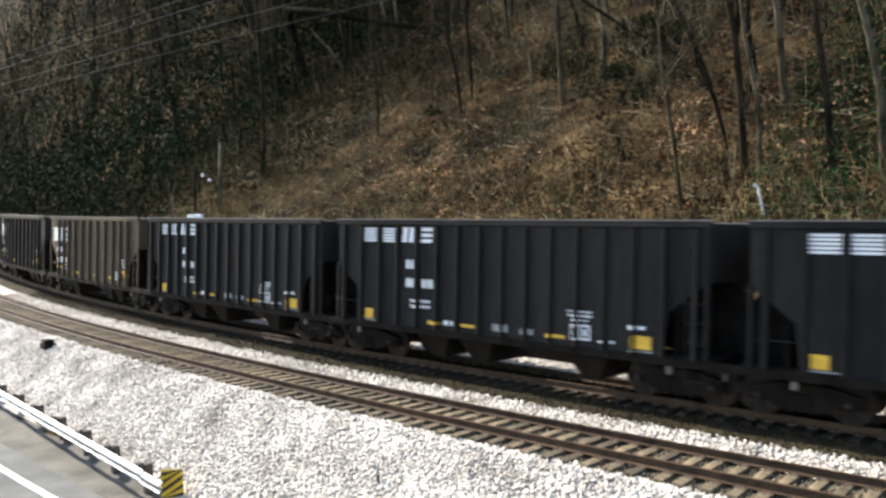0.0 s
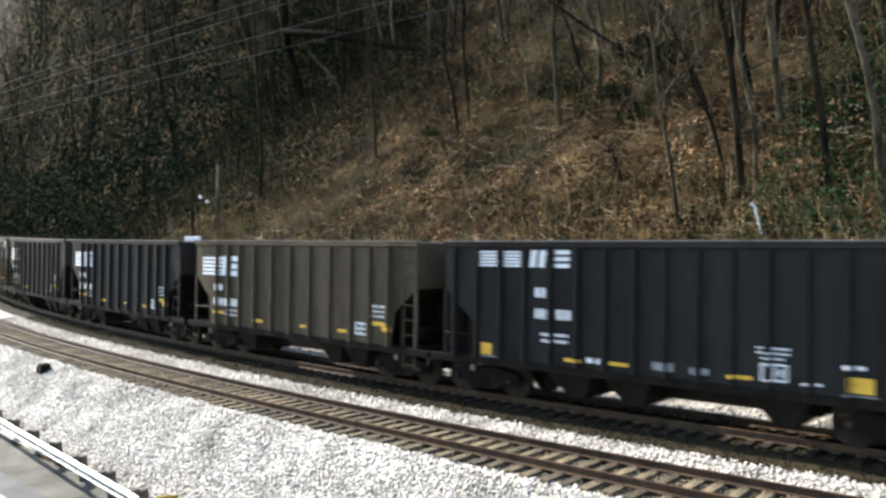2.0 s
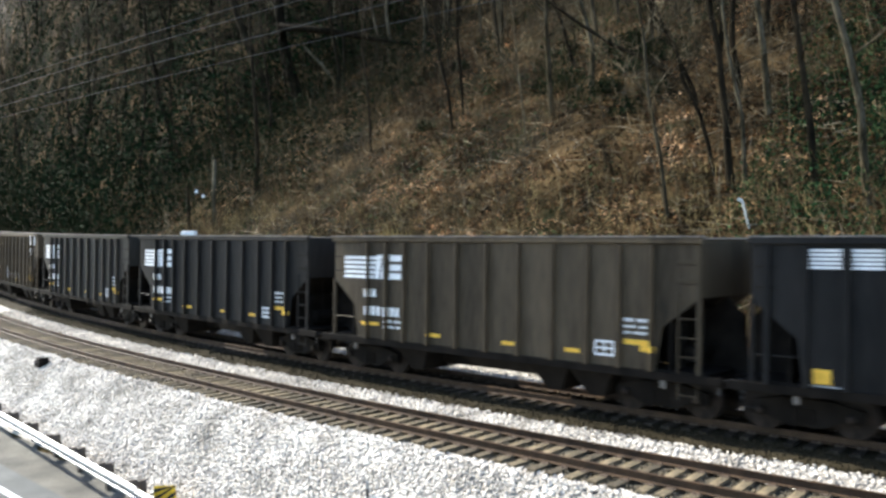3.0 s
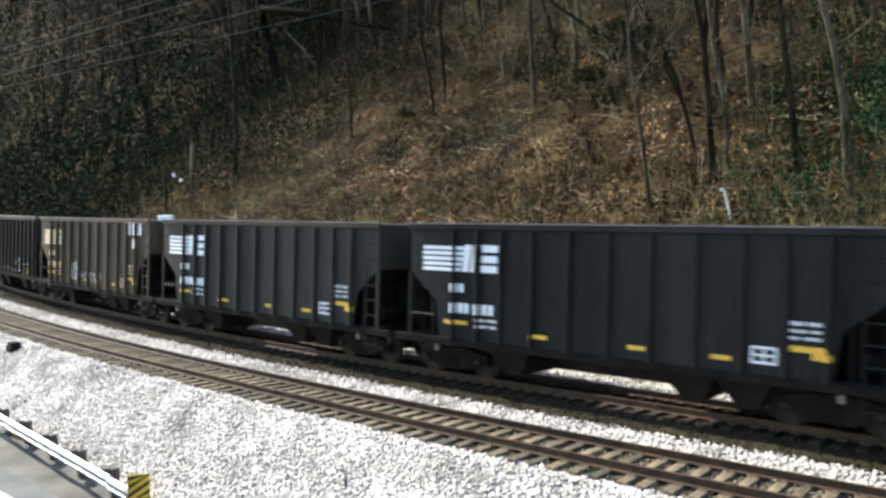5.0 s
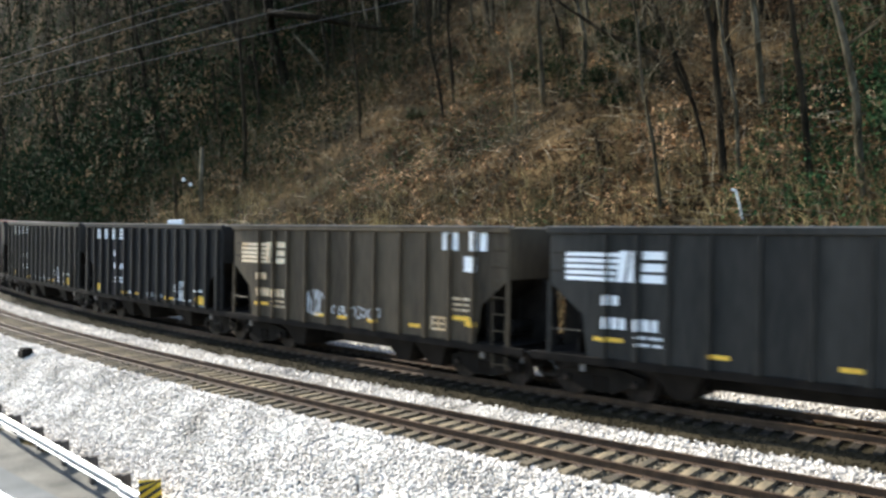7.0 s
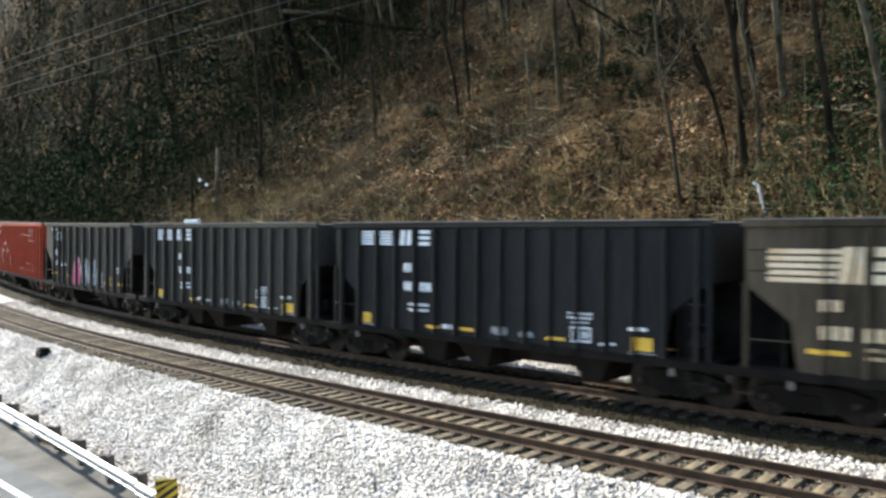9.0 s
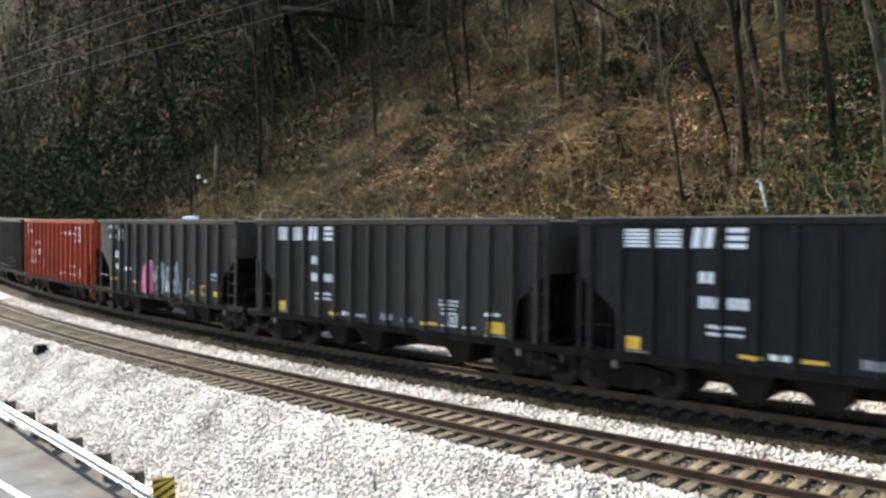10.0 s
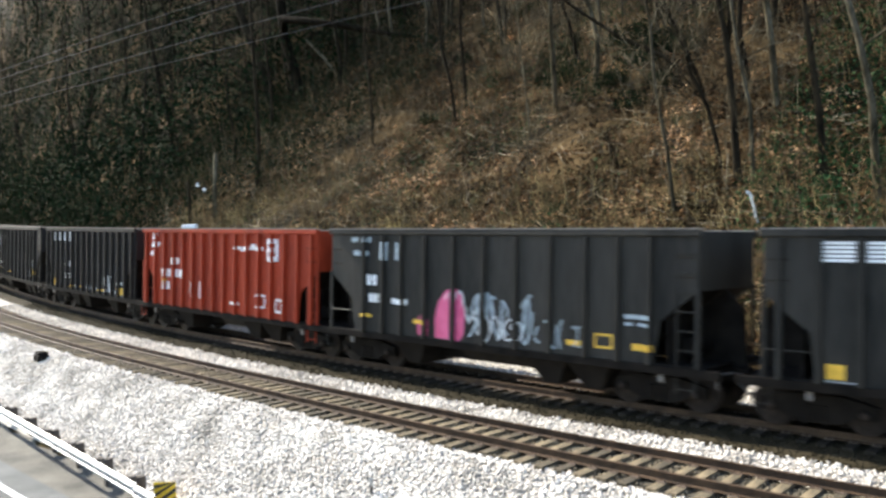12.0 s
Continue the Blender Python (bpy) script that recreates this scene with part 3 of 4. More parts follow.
def emblem_big(car, mat):
    """Five tapered stripes running into two solid blocks."""
    z0, z1 = 2.84, 3.54
    h = (z1 - z0) / 5
    marks(car, "stripe_field", [(-5.80, -4.46 + 0.035 * i, z0 + i * h, z0 + i * h + h * 0.66, 0.0) for i in range(5)], mat, "five horizontal stripes")
    marks(car, "emblem_block", [(-4.42, -4.20, z0, z1, 0.10), (-4.13, -3.90, z0, z1, 0.10)], mat, "slanted painted block")
    w = 0.18
    marks(car, "emblem_block", [(-3.78, -3.18, z0, z0 + w, 0.02), (-3.76, -3.14, z0 + 0.25, z0 + 0.25 + w, 0.02), (-3.74, -3.12, z1 - w, z1, 0.02)], mat, "level painted block")


def emblem_wide(car, mat):
    """The same stripes and blocks, spread panel by panel along the top."""
    z0, z1 = 3.44, 3.86
    h = (z1 - z0) / 5
    for x0, x1 in ((-5.08, -4.43), (-4.24, -3.62)):
        marks(car, "stripe_field", [(x0, x1, z0 + i * h, z0 + i * h + h * 0.68, 0.0) for i in range(5)], mat, "five horizontal stripes")
    marks(car, "emblem_block", [(-3.41, -3.22, z0, z1, 0.06), (-3.13, -2.94, z0, z1, 0.06)], mat, "slanted painted block")
    marks(car, "emblem_block", [(-2.63, -2.19, z0, z0 + 0.1, 0.01), (-2.62, -2.18, z0 + 0.16, z0 + 0.26, 0.01), (-2.61, -2.17, z1 - 0.1, z1, 0.01)], mat, "level painted block")


def hopper_car(style, paint, label, ribs, white=WHITE, extra=None):
    car = thing("hopper_car", label, "hopper car", group="cars of the coal train")
    RIBS_OF[car.name] = ribs
    for y in (-SIDE, SIDE):
        part("side_sheet", cached("side_near" if y < 0 else "side_far", lambda y=y: side_sheet(y), paint), paint, car)
        part("top_chord", cached("chord_near" if y < 0 else "chord_far", lambda y=y: chord(y), paint), paint, car)
        part("top_cap", cached("cap_near" if y < 0 else "cap_far", lambda y=y: cap(y), TOP_EDGE), TOP_EDGE, car, "pale top edge, coloured as if lit")
        part("side_sill", cached("sill_near" if y < 0 else "sill_far", lambda y=y: sill_mesh(y), UNDER), UNDER, car)
        for x in ribs:
            ob = part("rib", cached("rib", rib_mesh, paint), paint, car)
            ob.matrix_basis = pose(x, y, 0, 0, 0, 0 if y < 0 else 180)
        for x in (-HALF, HALF):
            ob = part("corner_post", cached("corner_post", corner_post, paint), paint, car)
            ob.location = (x, y, 0)
        ob = part("ladder", cached("ladder", ladder, paint), paint, car, "steel ladder")
        ob.matrix_basis = pose((HALF - 0.26) * (1 if y < 0 else -1), y, 0, 0, 0, 0 if y < 0 else 180)
    part("stirrup_step", cached("stirrup", stirrup, paint), paint, car)
    part("end_rail", cached("end_rail", end_rail, paint), paint, car, "dull steel grab rail across the open end")
    for sign in (-1, 1):
        nm = "a" if sign < 0 else "b"
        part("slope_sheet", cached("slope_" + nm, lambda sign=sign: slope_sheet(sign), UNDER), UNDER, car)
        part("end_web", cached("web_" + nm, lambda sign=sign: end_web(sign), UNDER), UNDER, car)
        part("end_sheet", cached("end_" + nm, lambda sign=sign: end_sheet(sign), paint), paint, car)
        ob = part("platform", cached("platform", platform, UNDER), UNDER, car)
        ob.location = (sign * 5.45, 0, 0)
        ob = part("coupler", cached("coupler", coupler, WHEEL), WHEEL, car)
        ob.matrix_basis = pose(sign * (FULL + 0.25), 0, 0, 0, 0, 0 if sign > 0 else 180)
    for sign in (-1, 1):
        for nm, make, mat in (("air_hose", air_hose, CAP), ("cut_lever", cut_lever, CAP)):
            part(nm, cached(nm, make, mat), mat, car).matrix_basis = pose(sign * (FULL + 0.1), 0, 0, 0, 0, 0 if sign > 0 else 180)
        for k in range(2):
            part("grab_iron", cached("grab_iron", grab_iron, UNDER), UNDER, car).location = (sign * (HALF - 0.28), -SIDE - 0.02, 3.05 + 0.42 * k)
        part("lamp_bracket", cached("lamp_bracket", lambda: box(bmesh.new(), -0.05, 0.05, -0.04, 0.04, 0.70, 0.88, 0.01), CAP), CAP, car).location = (sign * 5.0, -SIDE + 0.08, 0)
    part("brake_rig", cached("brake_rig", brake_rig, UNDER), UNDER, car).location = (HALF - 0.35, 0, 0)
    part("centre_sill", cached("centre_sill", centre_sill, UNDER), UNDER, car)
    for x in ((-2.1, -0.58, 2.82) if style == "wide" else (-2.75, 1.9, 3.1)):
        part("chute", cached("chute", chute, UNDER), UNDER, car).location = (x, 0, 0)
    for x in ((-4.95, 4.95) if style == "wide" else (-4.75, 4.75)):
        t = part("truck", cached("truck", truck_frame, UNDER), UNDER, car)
        t.location = (x, 0, 0)
        for dx in (-0.88, 0.88):
            w = part("wheelset", cached("wheelset", wheelset, WHEEL), WHEEL, t)
            w.location = (dx, 0, 0.457)
            WHEELS.append((w, dx))
            for y in (-1.14, 1.14):
                part("bearing_cap", cached("bearing_cap", bearing_cap, WHEEL), WHEEL, t).location = (dx, y, 0.46)
    # painted marks on the camera's side
    if style == "wide":
        emblem_wide(car, white)
        marks(car, "reporting_mark", digits(-3.21, -2.84, 2.70, 2.94, 2), white)
        marks(car, "car_number", digits(-3.20, -2.08, 2.18, 2.42, 7, 3), white)
        marks(car, "data_panel", digits(-3.02, -2.2, 1.77, 1.84, 12, 5) + digits(-3.02, -2.2, 1.62, 1.69, 12, 5), white)
        marks(car, "yellow_panel", [(-4.98, -4.62, 1.17, 1.46, 0)], YELLOW_MARK)
        marks(car, "yellow_panel", [(4.42, 4.88, 1.18, 1.48, 0)], YELLOW_MARK)
        marks(car, "stencil", [(4.3, 4.48, 1.62, 1.70, 0), (4.55, 4.72, 1.62, 1.70, 0)], white)
        marks(car, "reflector", [(-2.30, -1.82, 1.20, 1.28, 0)], YELLOW_MARK)
        for x in (-1.66, -1.40):
            marks(car, "stencil", [(x, x + 0.17, 1.22, 1.34, 0)], white)
        marks(car, "reflector", [(-1.02, -0.52, 1.22, 1.30, 0)], YELLOW_MARK if paint is BLACK_CAR else FADED)
        marks(car, "stencil", digits(0.12, 0.66, 1.22, 1.40, 5), FADED, "faded grey stencil")
        marks(car, "stencil", digits(1.05, 1.50, 1.22, 1.36, 5, 2), FADED, "faded grey stencil")
        marks(car, "reflector", [(1.92, 2.46, 1.22, 1.30, 0)], YELLOW_MARK)
        edges = ((2.64, 2.69, 1.24, 1.60), (3.16, 3.21, 1.24, 1.60), (2.90, 2.95, 1.24, 1.60), (2.69, 3.16, 1.24, 1.28), (2.69, 3.16, 1.56, 1.60), (3.02, 3.09, 1.34, 1.50))
        marks(car, "data_box", [(x0, x1, z0, z1, 0) for x0, x1, z0, z1 in edges], white)
        marks(car, "data_panel", digits(2.55, 3.27, 1.88, 1.93, 9, 3) + digits(2.55, 3.27, 1.78, 1.83, 9) + digits(2.66, 3.16, 1.68, 1.72, 6), white)
        for x in (3.52, 3.78):
            marks(car, "stencil", [(x, x + 0.12, 1.24, 1.29, 0)], white)
        for x in (-5.0, 4.32):
            marks(car, "stencil", [(x, x + 0.62, 1.115, 1.14, 0)], FADED, "thin pale line")
    elif style == "big":
        emblem_big(car, white)
        marks(car, "reporting_mark", digits(-4.72, -4.28, 2.30, 2.52, 2), white)
        marks(car, "car_number", digits(-4.72, -3.28, 1.76, 2.02, 7, 3), white)
        marks(car, "reflector", [(-5.0, -4.2, 1.46, 1.56, 0)], YELLOW_MARK)
        marks(car, "data_panel", digits(-3.85, -3.2, 1.58, 1.65, 8, 3) + digits(-3.85, -3.2, 1.42, 1.49, 8, 4), white)
        for x in ((-1.7, -0.55, 0.8, 2.6) if extra else (-2.1, 0.6, 2.62)):
            marks(car, "reflector", [(x, x + 0.45, 1.30, 1.40, 0)], YELLOW_MARK)
        marks(car, "data_box", [(x + 0.35, w + 0.35, a, b, 0) for x, w, a, b in ((3.15, 3.20, 1.30, 1.66), (3.65, 3.70, 1.30, 1.66), (3.2, 3.65, 1.30, 1.35), (3.2, 3.65, 1.61, 1.66), (3.40, 3.45, 1.35, 1.61), (3.2, 3.65, 1.46, 1.50))], white)
        marks(car, "data_panel", digits(4.3, 4.95, 2.14, 2.22, 9, 4) + digits(4.3, 4.95, 2.0, 2.06, 9, 5) + digits(4.3, 4.95, 1.86, 1.92, 9, 3), white)
        marks(car, "yellow_panel", [(4.3, 5.05, 1.62, 1.74, 0), (4.75, 5.15, 1.48, 1.62, 0)], YELLOW_MARK)
    if extra:
        extra(car)
    return car


def scribble(car, x0, x1, z0, z1, n, mat, seed, width=0.035):
    """Looping spray-paint strokes."""
    rnd = random.Random(seed)
    x0, x1 = x0 * KX, x1 * KX
    bm = bmesh.new()
    for i in range(n):
        cx = x0 + (x1 - x0) * (i + 0.5) / n
        w = (x1 - x0) / n * rnd.uniform(0.5, 0.8)
        a0, turn, lean = rnd.uniform(0, 6.28), rnd.uniform(2.5, 5.5), rnd.uniform(-0.3, 0.3)
        h = (z1 - z0) / 2 * rnd.uniform(0.6, 1.0)
        pts = []
        for k in range(15):
            a = a0 + turn * k / 14
            zz = (z0 + z1) / 2 + h * math.sin(a)
            pts.append((cx + w * math.cos(a) * 0.7 + lean * (zz - z0), -SIDE - 0.004, zz))
        for p, q in zip(pts, pts[1:]):
            d = Vector((q[0] - p[0], 0, q[2] - p[2]))
            e = Vector((-d.z, 0, d.x)).normalized() * width / 2 if d.length > 1e-6 else Vector((width, 0, 0))
            prism(bm, [(p[0] - e.x, p[2] - e.z), (q[0] - e.x, q[2] - e.z), (q[0] + e.x, q[2] + e.z), (p[0] + e.x, p[2] + e.z)], -SIDE - 0.010, -SIDE - 0.0065)
    return tagged(part("spray_tag", bm, mat, car, "sprayed looping strokes"), kind="stuff")


WHEELS = []
RIBS_WIDE = [-5.56 + 0.745 * i for i in range(16)]
RIBS_BIG = [-4.42, -3.64, -2.90, -2.0, -0.97, 0.06, 1.09, 2.12, 3.1, 3.95, 4.75]


def graffiti_small(car):
    scribble(car, -2.2, -1.3, 1.25, 2.15, 5, WHITE, 3, 0.028)
    scribble(car, -0.8, 1.35, 1.36, 1.72, 8, WHITE, 4, 0.024)
    marks(car, "pale_patch", digits(3.9, 5.6, 3.45, 3.95, 5, 2) + digits(4.7, 5.2, 2.9, 3.3, 2), WHITE, "flaking white paint patch")


def graffiti_large(car):
    bm = bmesh.new()
    poly = [(-1.72, 1.12), (-1.75, 1.6), (-1.62, 2.1), (-1.3, 2.45), (-0.95, 2.5), (-0.7, 2.3), (-0.62, 1.8), (-0.66, 1.3), (-0.8, 1.1)]
    prism(bm, [(x * KX, z) for x, z in poly], -SIDE - 0.005, -SIDE - 0.002)
    part("spray_fill", bm, PINK, car, "bright pink sprayed bubble")
    bm = bmesh.new()
    prism(bm, [(-2.25, 1.15), (-2.3, 1.5), (-2.05, 1.95), (-1.9, 1.5), (-1.92, 1.15)], -SIDE - 0.005, -SIDE - 0.002)
    part("spray_fill", bm, PINK, car, "small pink sprayed wedge")
    scribble(car, -1.5, -0.3, 1.5, 2.55, 3, WHITE, 8)
    scribble(car, -0.6, 1.6, 1.2, 2.45, 8, PALE_SPRAY, 5, 0.045)
    scribble(car, -0.4, 1.4, 1.15, 1.9, 5, WHITE, 6)
    scribble(car, 1.7, 3.3, 1.15, 1.9, 6, PALE_SPRAY, 9, 0.03)
    marks(car, "faded_lettering", digits(-5.3, -4.4, 3.7, 3.85, 6, 2) + digits(-5.2, -4.5, 3.3, 3.45, 5, 3) + digits(-3.9, -3.1, 3.2, 3.7, 3, 1), PALE_SPRAY, "faded lettering patches")
    marks(car, "reporting_mark", digits(-4.6, -4.1, 2.45, 2.75, 2), WHITE)
    marks(car, "car_number", digits(-4.5, -3.9, 1.95, 2.2, 3) + digits(-3.5, -2.8, 1.95, 2.1, 4), WHITE)
    marks(car, "reflector", [(-4.9, -4.4, 1.5, 1.6, 0)], YELLOW_MARK)
    marks(car, "reflector", [(-2.6, -2.1, 1.45, 1.57, 0)], YELLOW_MARK)
    marks(car, "reflector", [(2.75, 3.2, 1.32, 1.44, 0)], YELLOW_MARK)
    marks(car, "data_box", [(3.56, 3.62, 1.32, 1.66, 0), (4.02, 4.08, 1.32, 1.66, 0), (3.6, 4.05, 1.32, 1.37, 0), (3.6, 4.05, 1.61, 1.66, 0)], YELLOW_MARK)
    marks(car, "data_panel", digits(4.4, 5.1, 2.05, 2.15, 6) + digits(4.4, 5.1, 1.9, 1.97, 6, 2), PALE_SPRAY)
    marks(car, "yellow_panel", [(4.6, 5.15, 1.35, 1.5, 0)], YELLOW_MARK)


def red_marks(car):
    marks(car, "emblem_bar", [(1.2, 3.0, 3.36, 3.46, 0), (2.2, 2.5, 3.36, 3.56, 0), (1.5, 1.8, 3.30, 3.46, 0)], WHITE, "white painted bar")
    marks(car, "emblem_ring", [(3.25, 3.95, 3.0, 3.15, 0), (3.25, 3.95, 3.6, 3.75, 0), (3.25, 3.42, 3.0, 3.75, 0), (3.78, 3.95, 3.0, 3.75, 0), (3.5, 3.7, 3.3, 3.45, 0)], WHITE, "white ringed emblem")
    marks(car, "pale_patch", [(-5.6, -4.9, 3.35, 3.55, 0.1), (-5.5, -5.1, 3.65, 3.9, 0.1), (-5.7, -5.2, 3.0, 3.2, 0.1)], WHITE, "white painted corner patch")
    marks(car, "car_number", digits(-4.4, -2.6, 2.2, 2.5, 6, 2), WHITE)
    marks(car, "data_panel", digits(-4.6, -3.9, 1.7, 2.0, 3) + digits(-2.2, -1.2, 1.5, 2.1, 3, 1), WHITE)
    marks(car, "data_panel", digits(-3.6, -3.1, 2.7, 2.95, 2), WHITE)
    marks(car, "stencil", [(0.8, 1.4, 1.4, 1.5, 0)], WHITE)
    marks(car, "data_box", [(2.6, 2.66, 1.4, 1.85, 0), (3.1, 3.16, 1.4, 1.85, 0), (2.6, 3.16, 1.4, 1.46, 0), (2.6, 3.16, 1.79, 1.85, 0)], WHITE)
    marks(car, "data_box", [(3.8, 3.86, 1.3, 1.75, 0), (4.3, 4.36, 1.3, 1.75, 0), (3.8, 4.36, 1.3, 1.36, 0), (3.8, 4.36, 1.69, 1.75, 0)], WHITE)
    marks(car, "reflector", [(-4.6, -4.2, 2.0, 2.12, 0)], YELLOW_MARK)


BLACK_LABEL = "black ribbed coal hopper car with white stripes and marks"
GREY_LABEL = "weathered charcoal coal hopper car with white striped emblem"
KINDS = (
    [("wide", BLACK_CAR, BLACK_LABEL, RIBS_WIDE, WHITE, None)] * 4
    + [("big", BROWN_CAR, "brown-weathered coal hopper car with white striped emblem", RIBS_BIG, WHITE, None),
       ("big", BLACK_CAR, "black coal hopper car with large white striped emblem", RIBS_BIG, WHITE, None),
       ("big", GREY_CAR, GREY_LABEL, RIBS_BIG, WHITE, None),
       ("big", BROWN_CAR, "rusty brown hopper car with cream emblem and white graffiti", RIBS_BIG, CREAM, graffiti_small),
       ("wide", BLACK_CAR, BLACK_LABEL, RIBS_WIDE, WHITE, None),
       ("wide", GREY_CAR, "charcoal ribbed hopper car with white marks along the top", RIBS_WIDE, WHITE, None),
       ("plain", GREY_CAR, "charcoal hopper car with pink and pale graffiti", RIBS_BIG, WHITE, graffiti_large),
       ("plain", RED_CAR, "oxide red ribbed hopper car with white emblem", RIBS_WIDE, WHITE, red_marks)]
    + [("wide", BLACK_CAR, BLACK_LABEL, RIBS_WIDE, WHITE, None), ("big", BLACK_CAR, GREY_LABEL, RIBS_BIG, WHITE, None)] * 2
)
# how far each car strays from an even pitch
STRAY = (-0.3, -0.25, -0.05, 0.2, 0.2, -0.05, -0.2, -0.3, 0.05, 0.25, 0.0, 0.4, 0.6, 0.4, 0.4, 0.4)
CARS = []
for i, kind in enumerate(KINDS):
    CARS.append((hopper_car(*kind), FIRST - PITCH * (i - 6) + STRAY[i]))
# ---- trees and undergrowth ----
def cones(name, items, mat):
    """Many thin tapering twigs in one mesh: three-sided cones from base to tip."""
    base, tip, rad = (np.array([i[k] for i in items], dtype=np.float32) for k in range(3))
    n = len(items)
    d = tip - base
    d /= np.linalg.norm(d, axis=1, keepdims=True) + 1e-9
    u = np.cross(d, np.array((0.31, 0.77, 0.11), dtype=np.float32))
    u /= np.linalg.norm(u, axis=1, keepdims=True) + 1e-9
    w = np.cross(d, u)
    ring = [base + rad[:, None] * (math.cos(a) * u + math.sin(a) * w) for a in (0.0, 2.0944, 4.1888)]
    v = np.stack([*ring, tip], axis=1).reshape(-1)
    f = (np.arange(n)[:, None, None] * 4 + np.array([(0, 1, 3), (1, 2, 3), (2, 0, 3)])[None]).reshape(-1)
    me = bpy.data.meshes.new(name)
    me.vertices.add(n * 4)
    me.vertices.foreach_set("co", v.astype(np.float32))
    me.loops.add(len(f))
    me.loops.foreach_set("vertex_index", f.astype(np.int32))
    me.polygons.add(len(f) // 3)
    me.polygons.foreach_set("loop_start", np.arange(0, len(f), 3, dtype=np.int32))
    me.update(calc_edges=True)
    me.materials.append(mat)
    return me


def grow(rnd, pts, radius, spread=1.0, twigs=260):
    """Limbs and twigs on a stem: a bmesh for the wood and a list of twigs."""
    bm = bmesh.new()
    n = len(pts)
    radii = [radius * (1 - 0.82 * (i / (n - 1)) ** 0.9) for i in range(n)]
    radii[0] *= 1.35
    pts = [Vector(p) + (Vector((rnd.uniform(-0.13, 0.13), rnd.uniform(-0.13, 0.13), 0)) if 1 < i < n - 1 else Vector()) for i, p in enumerate(pts)]
    tube(bm, pts, radii, 9)
    fine = []
    tips = []
    for k in range(11):
        f = 0.30 + 0.68 * (k + rnd.random()) / 11
        i = min(int(f * (n - 1)), n - 2)
        g = f * (n - 1) - i
        b = Vector(pts[i]).lerp(Vector(pts[i + 1]), g)
        a = rnd.uniform(0, 6.283)
        ln = (1.15 - f) * rnd.uniform(2.5, 5.5) * spread
        d = Vector((math.cos(a), math.sin(a), rnd.uniform(0.35, 1.0))).normalized()
        p, r = b, radii[i] * 0.42
        line, rr = [p], [r]
        for _ in range(4):
            d = (d + Vector((rnd.uniform(-0.35, 0.35), rnd.uniform(-0.35, 0.35), rnd.uniform(-0.05, 0.35)))).normalized()
            p = p + d * ln / 4
            r *= 0.66
            line.append(p)
            rr.append(max(r, 0.008))
        tube(bm, line, rr, 6)
        tips += [(q, d) for q in line[1:]]
    tips += [(Vector(pts[-1]), Vector((0, 0, 1)))] * 4
    for _ in range(twigs):
        q, d = rnd.choice(tips)
        e = (d + Vector((rnd.uniform(-1, 1), rnd.uniform(-1, 1), rnd.uniform(-0.4, 0.9)))).normalized()
        q = q + Vector((rnd.uniform(-0.3, 0.3), rnd.uniform(-0.3, 0.3), rnd.uniform(-0.3, 0.3)))
        ln = rnd.uniform(0.5, 1.7)
        fine.append((q, q + e * ln, rnd.uniform(0.008, 0.018)))
        h = q + e * ln * 0.5
        e2 = (e + Vector((rnd.uniform(-0.8, 0.8), rnd.uniform(-0.8, 0.8), rnd.uniform(-0.3, 0.6)))).normalized()
        fine.append((h, h + e2 * ln * 0.6, 0.008))
    return bm, fine


def tree(name, label, base, ups, radius, bark, seed, height=15.0, lean=(0.0, 0.0)):
    """A bare tree at base; ups: bends of its stem above the base (dx, dy, dz), then on to its full height."""
    rnd = random.Random(seed)
    t = thing(name, label, "tree", pose(*base), group="trees on the hillside")
    pts = [(0, 0, -0.6), (0, 0, 0)] + [Vector(u) for u in ups]
    last, prev = Vector(pts[-1]), Vector(pts[-2])
    d = (last - prev).normalized()
    while last.z < height:
        d = (d + Vector((rnd.uniform(-0.12, 0.12) + lean[0], rnd.uniform(-0.12, 0.12) + lean[1], 0.25))).normalized()
        last = last + d * 1.8
        pts.append(last)
    bm, fine = grow(rnd, pts, radius)
    part("trunk", bm, bark, t, flat=False)
    tagged(part("crown", cones("crown", fine, bark), bark, t, "bare twiggy crown"), kind="stuff")
    return t


DARK_LABEL = "bare dark-barked forest tree rooted in the hillside"
PALE_LABEL = "bare pale grey-barked forest tree on the hillside"
forked = tree("tree", "dark forked bare tree on the hillside", (-9.89, 29.91, 5.3), [(-0.19, -0.03, 2.4), (-0.35, -0.03, 4.85), (-0.70, -0.18, 7.1)], 0.17, BARK, 1)
bm = bmesh.new()
tube(bm, [(-0.35, -0.03, 4.7), (-0.18, 0.0, 5.8), (-0.28, 0.0, 7.2), (-0.35, 0.1, 10.0), (-0.2, 0.2, 13.0)], [0.12, 0.11, 0.09, 0.06, 0.02], 8)
part("fork", bm, BARK, forked, flat=False)
tree("tree", DARK_LABEL, (-6.95, 29.77, 5.3), [(-0.18, -0.02, 2.35), (-0.40, -0.09, 4.4), (-0.73, -0.23, 6.5)], 0.15, BARK, 2)
tree("tree", PALE_LABEL, (-5.17, 28.75, 4.5), [(-0.30, -0.07, 3.2), (-0.58, -0.19, 5.0), (-0.93, -0.37, 6.8)], 0.15, PALE_BARK, 3)
tree("tree", PALE_LABEL, (-11.79, 28.76, 4.2), [(-0.32, -0.14, 2.3), (-0.60, -0.23, 4.6), (-0.73, -0.20, 7.0)], 0.10, PALE_BARK, 4, 12)
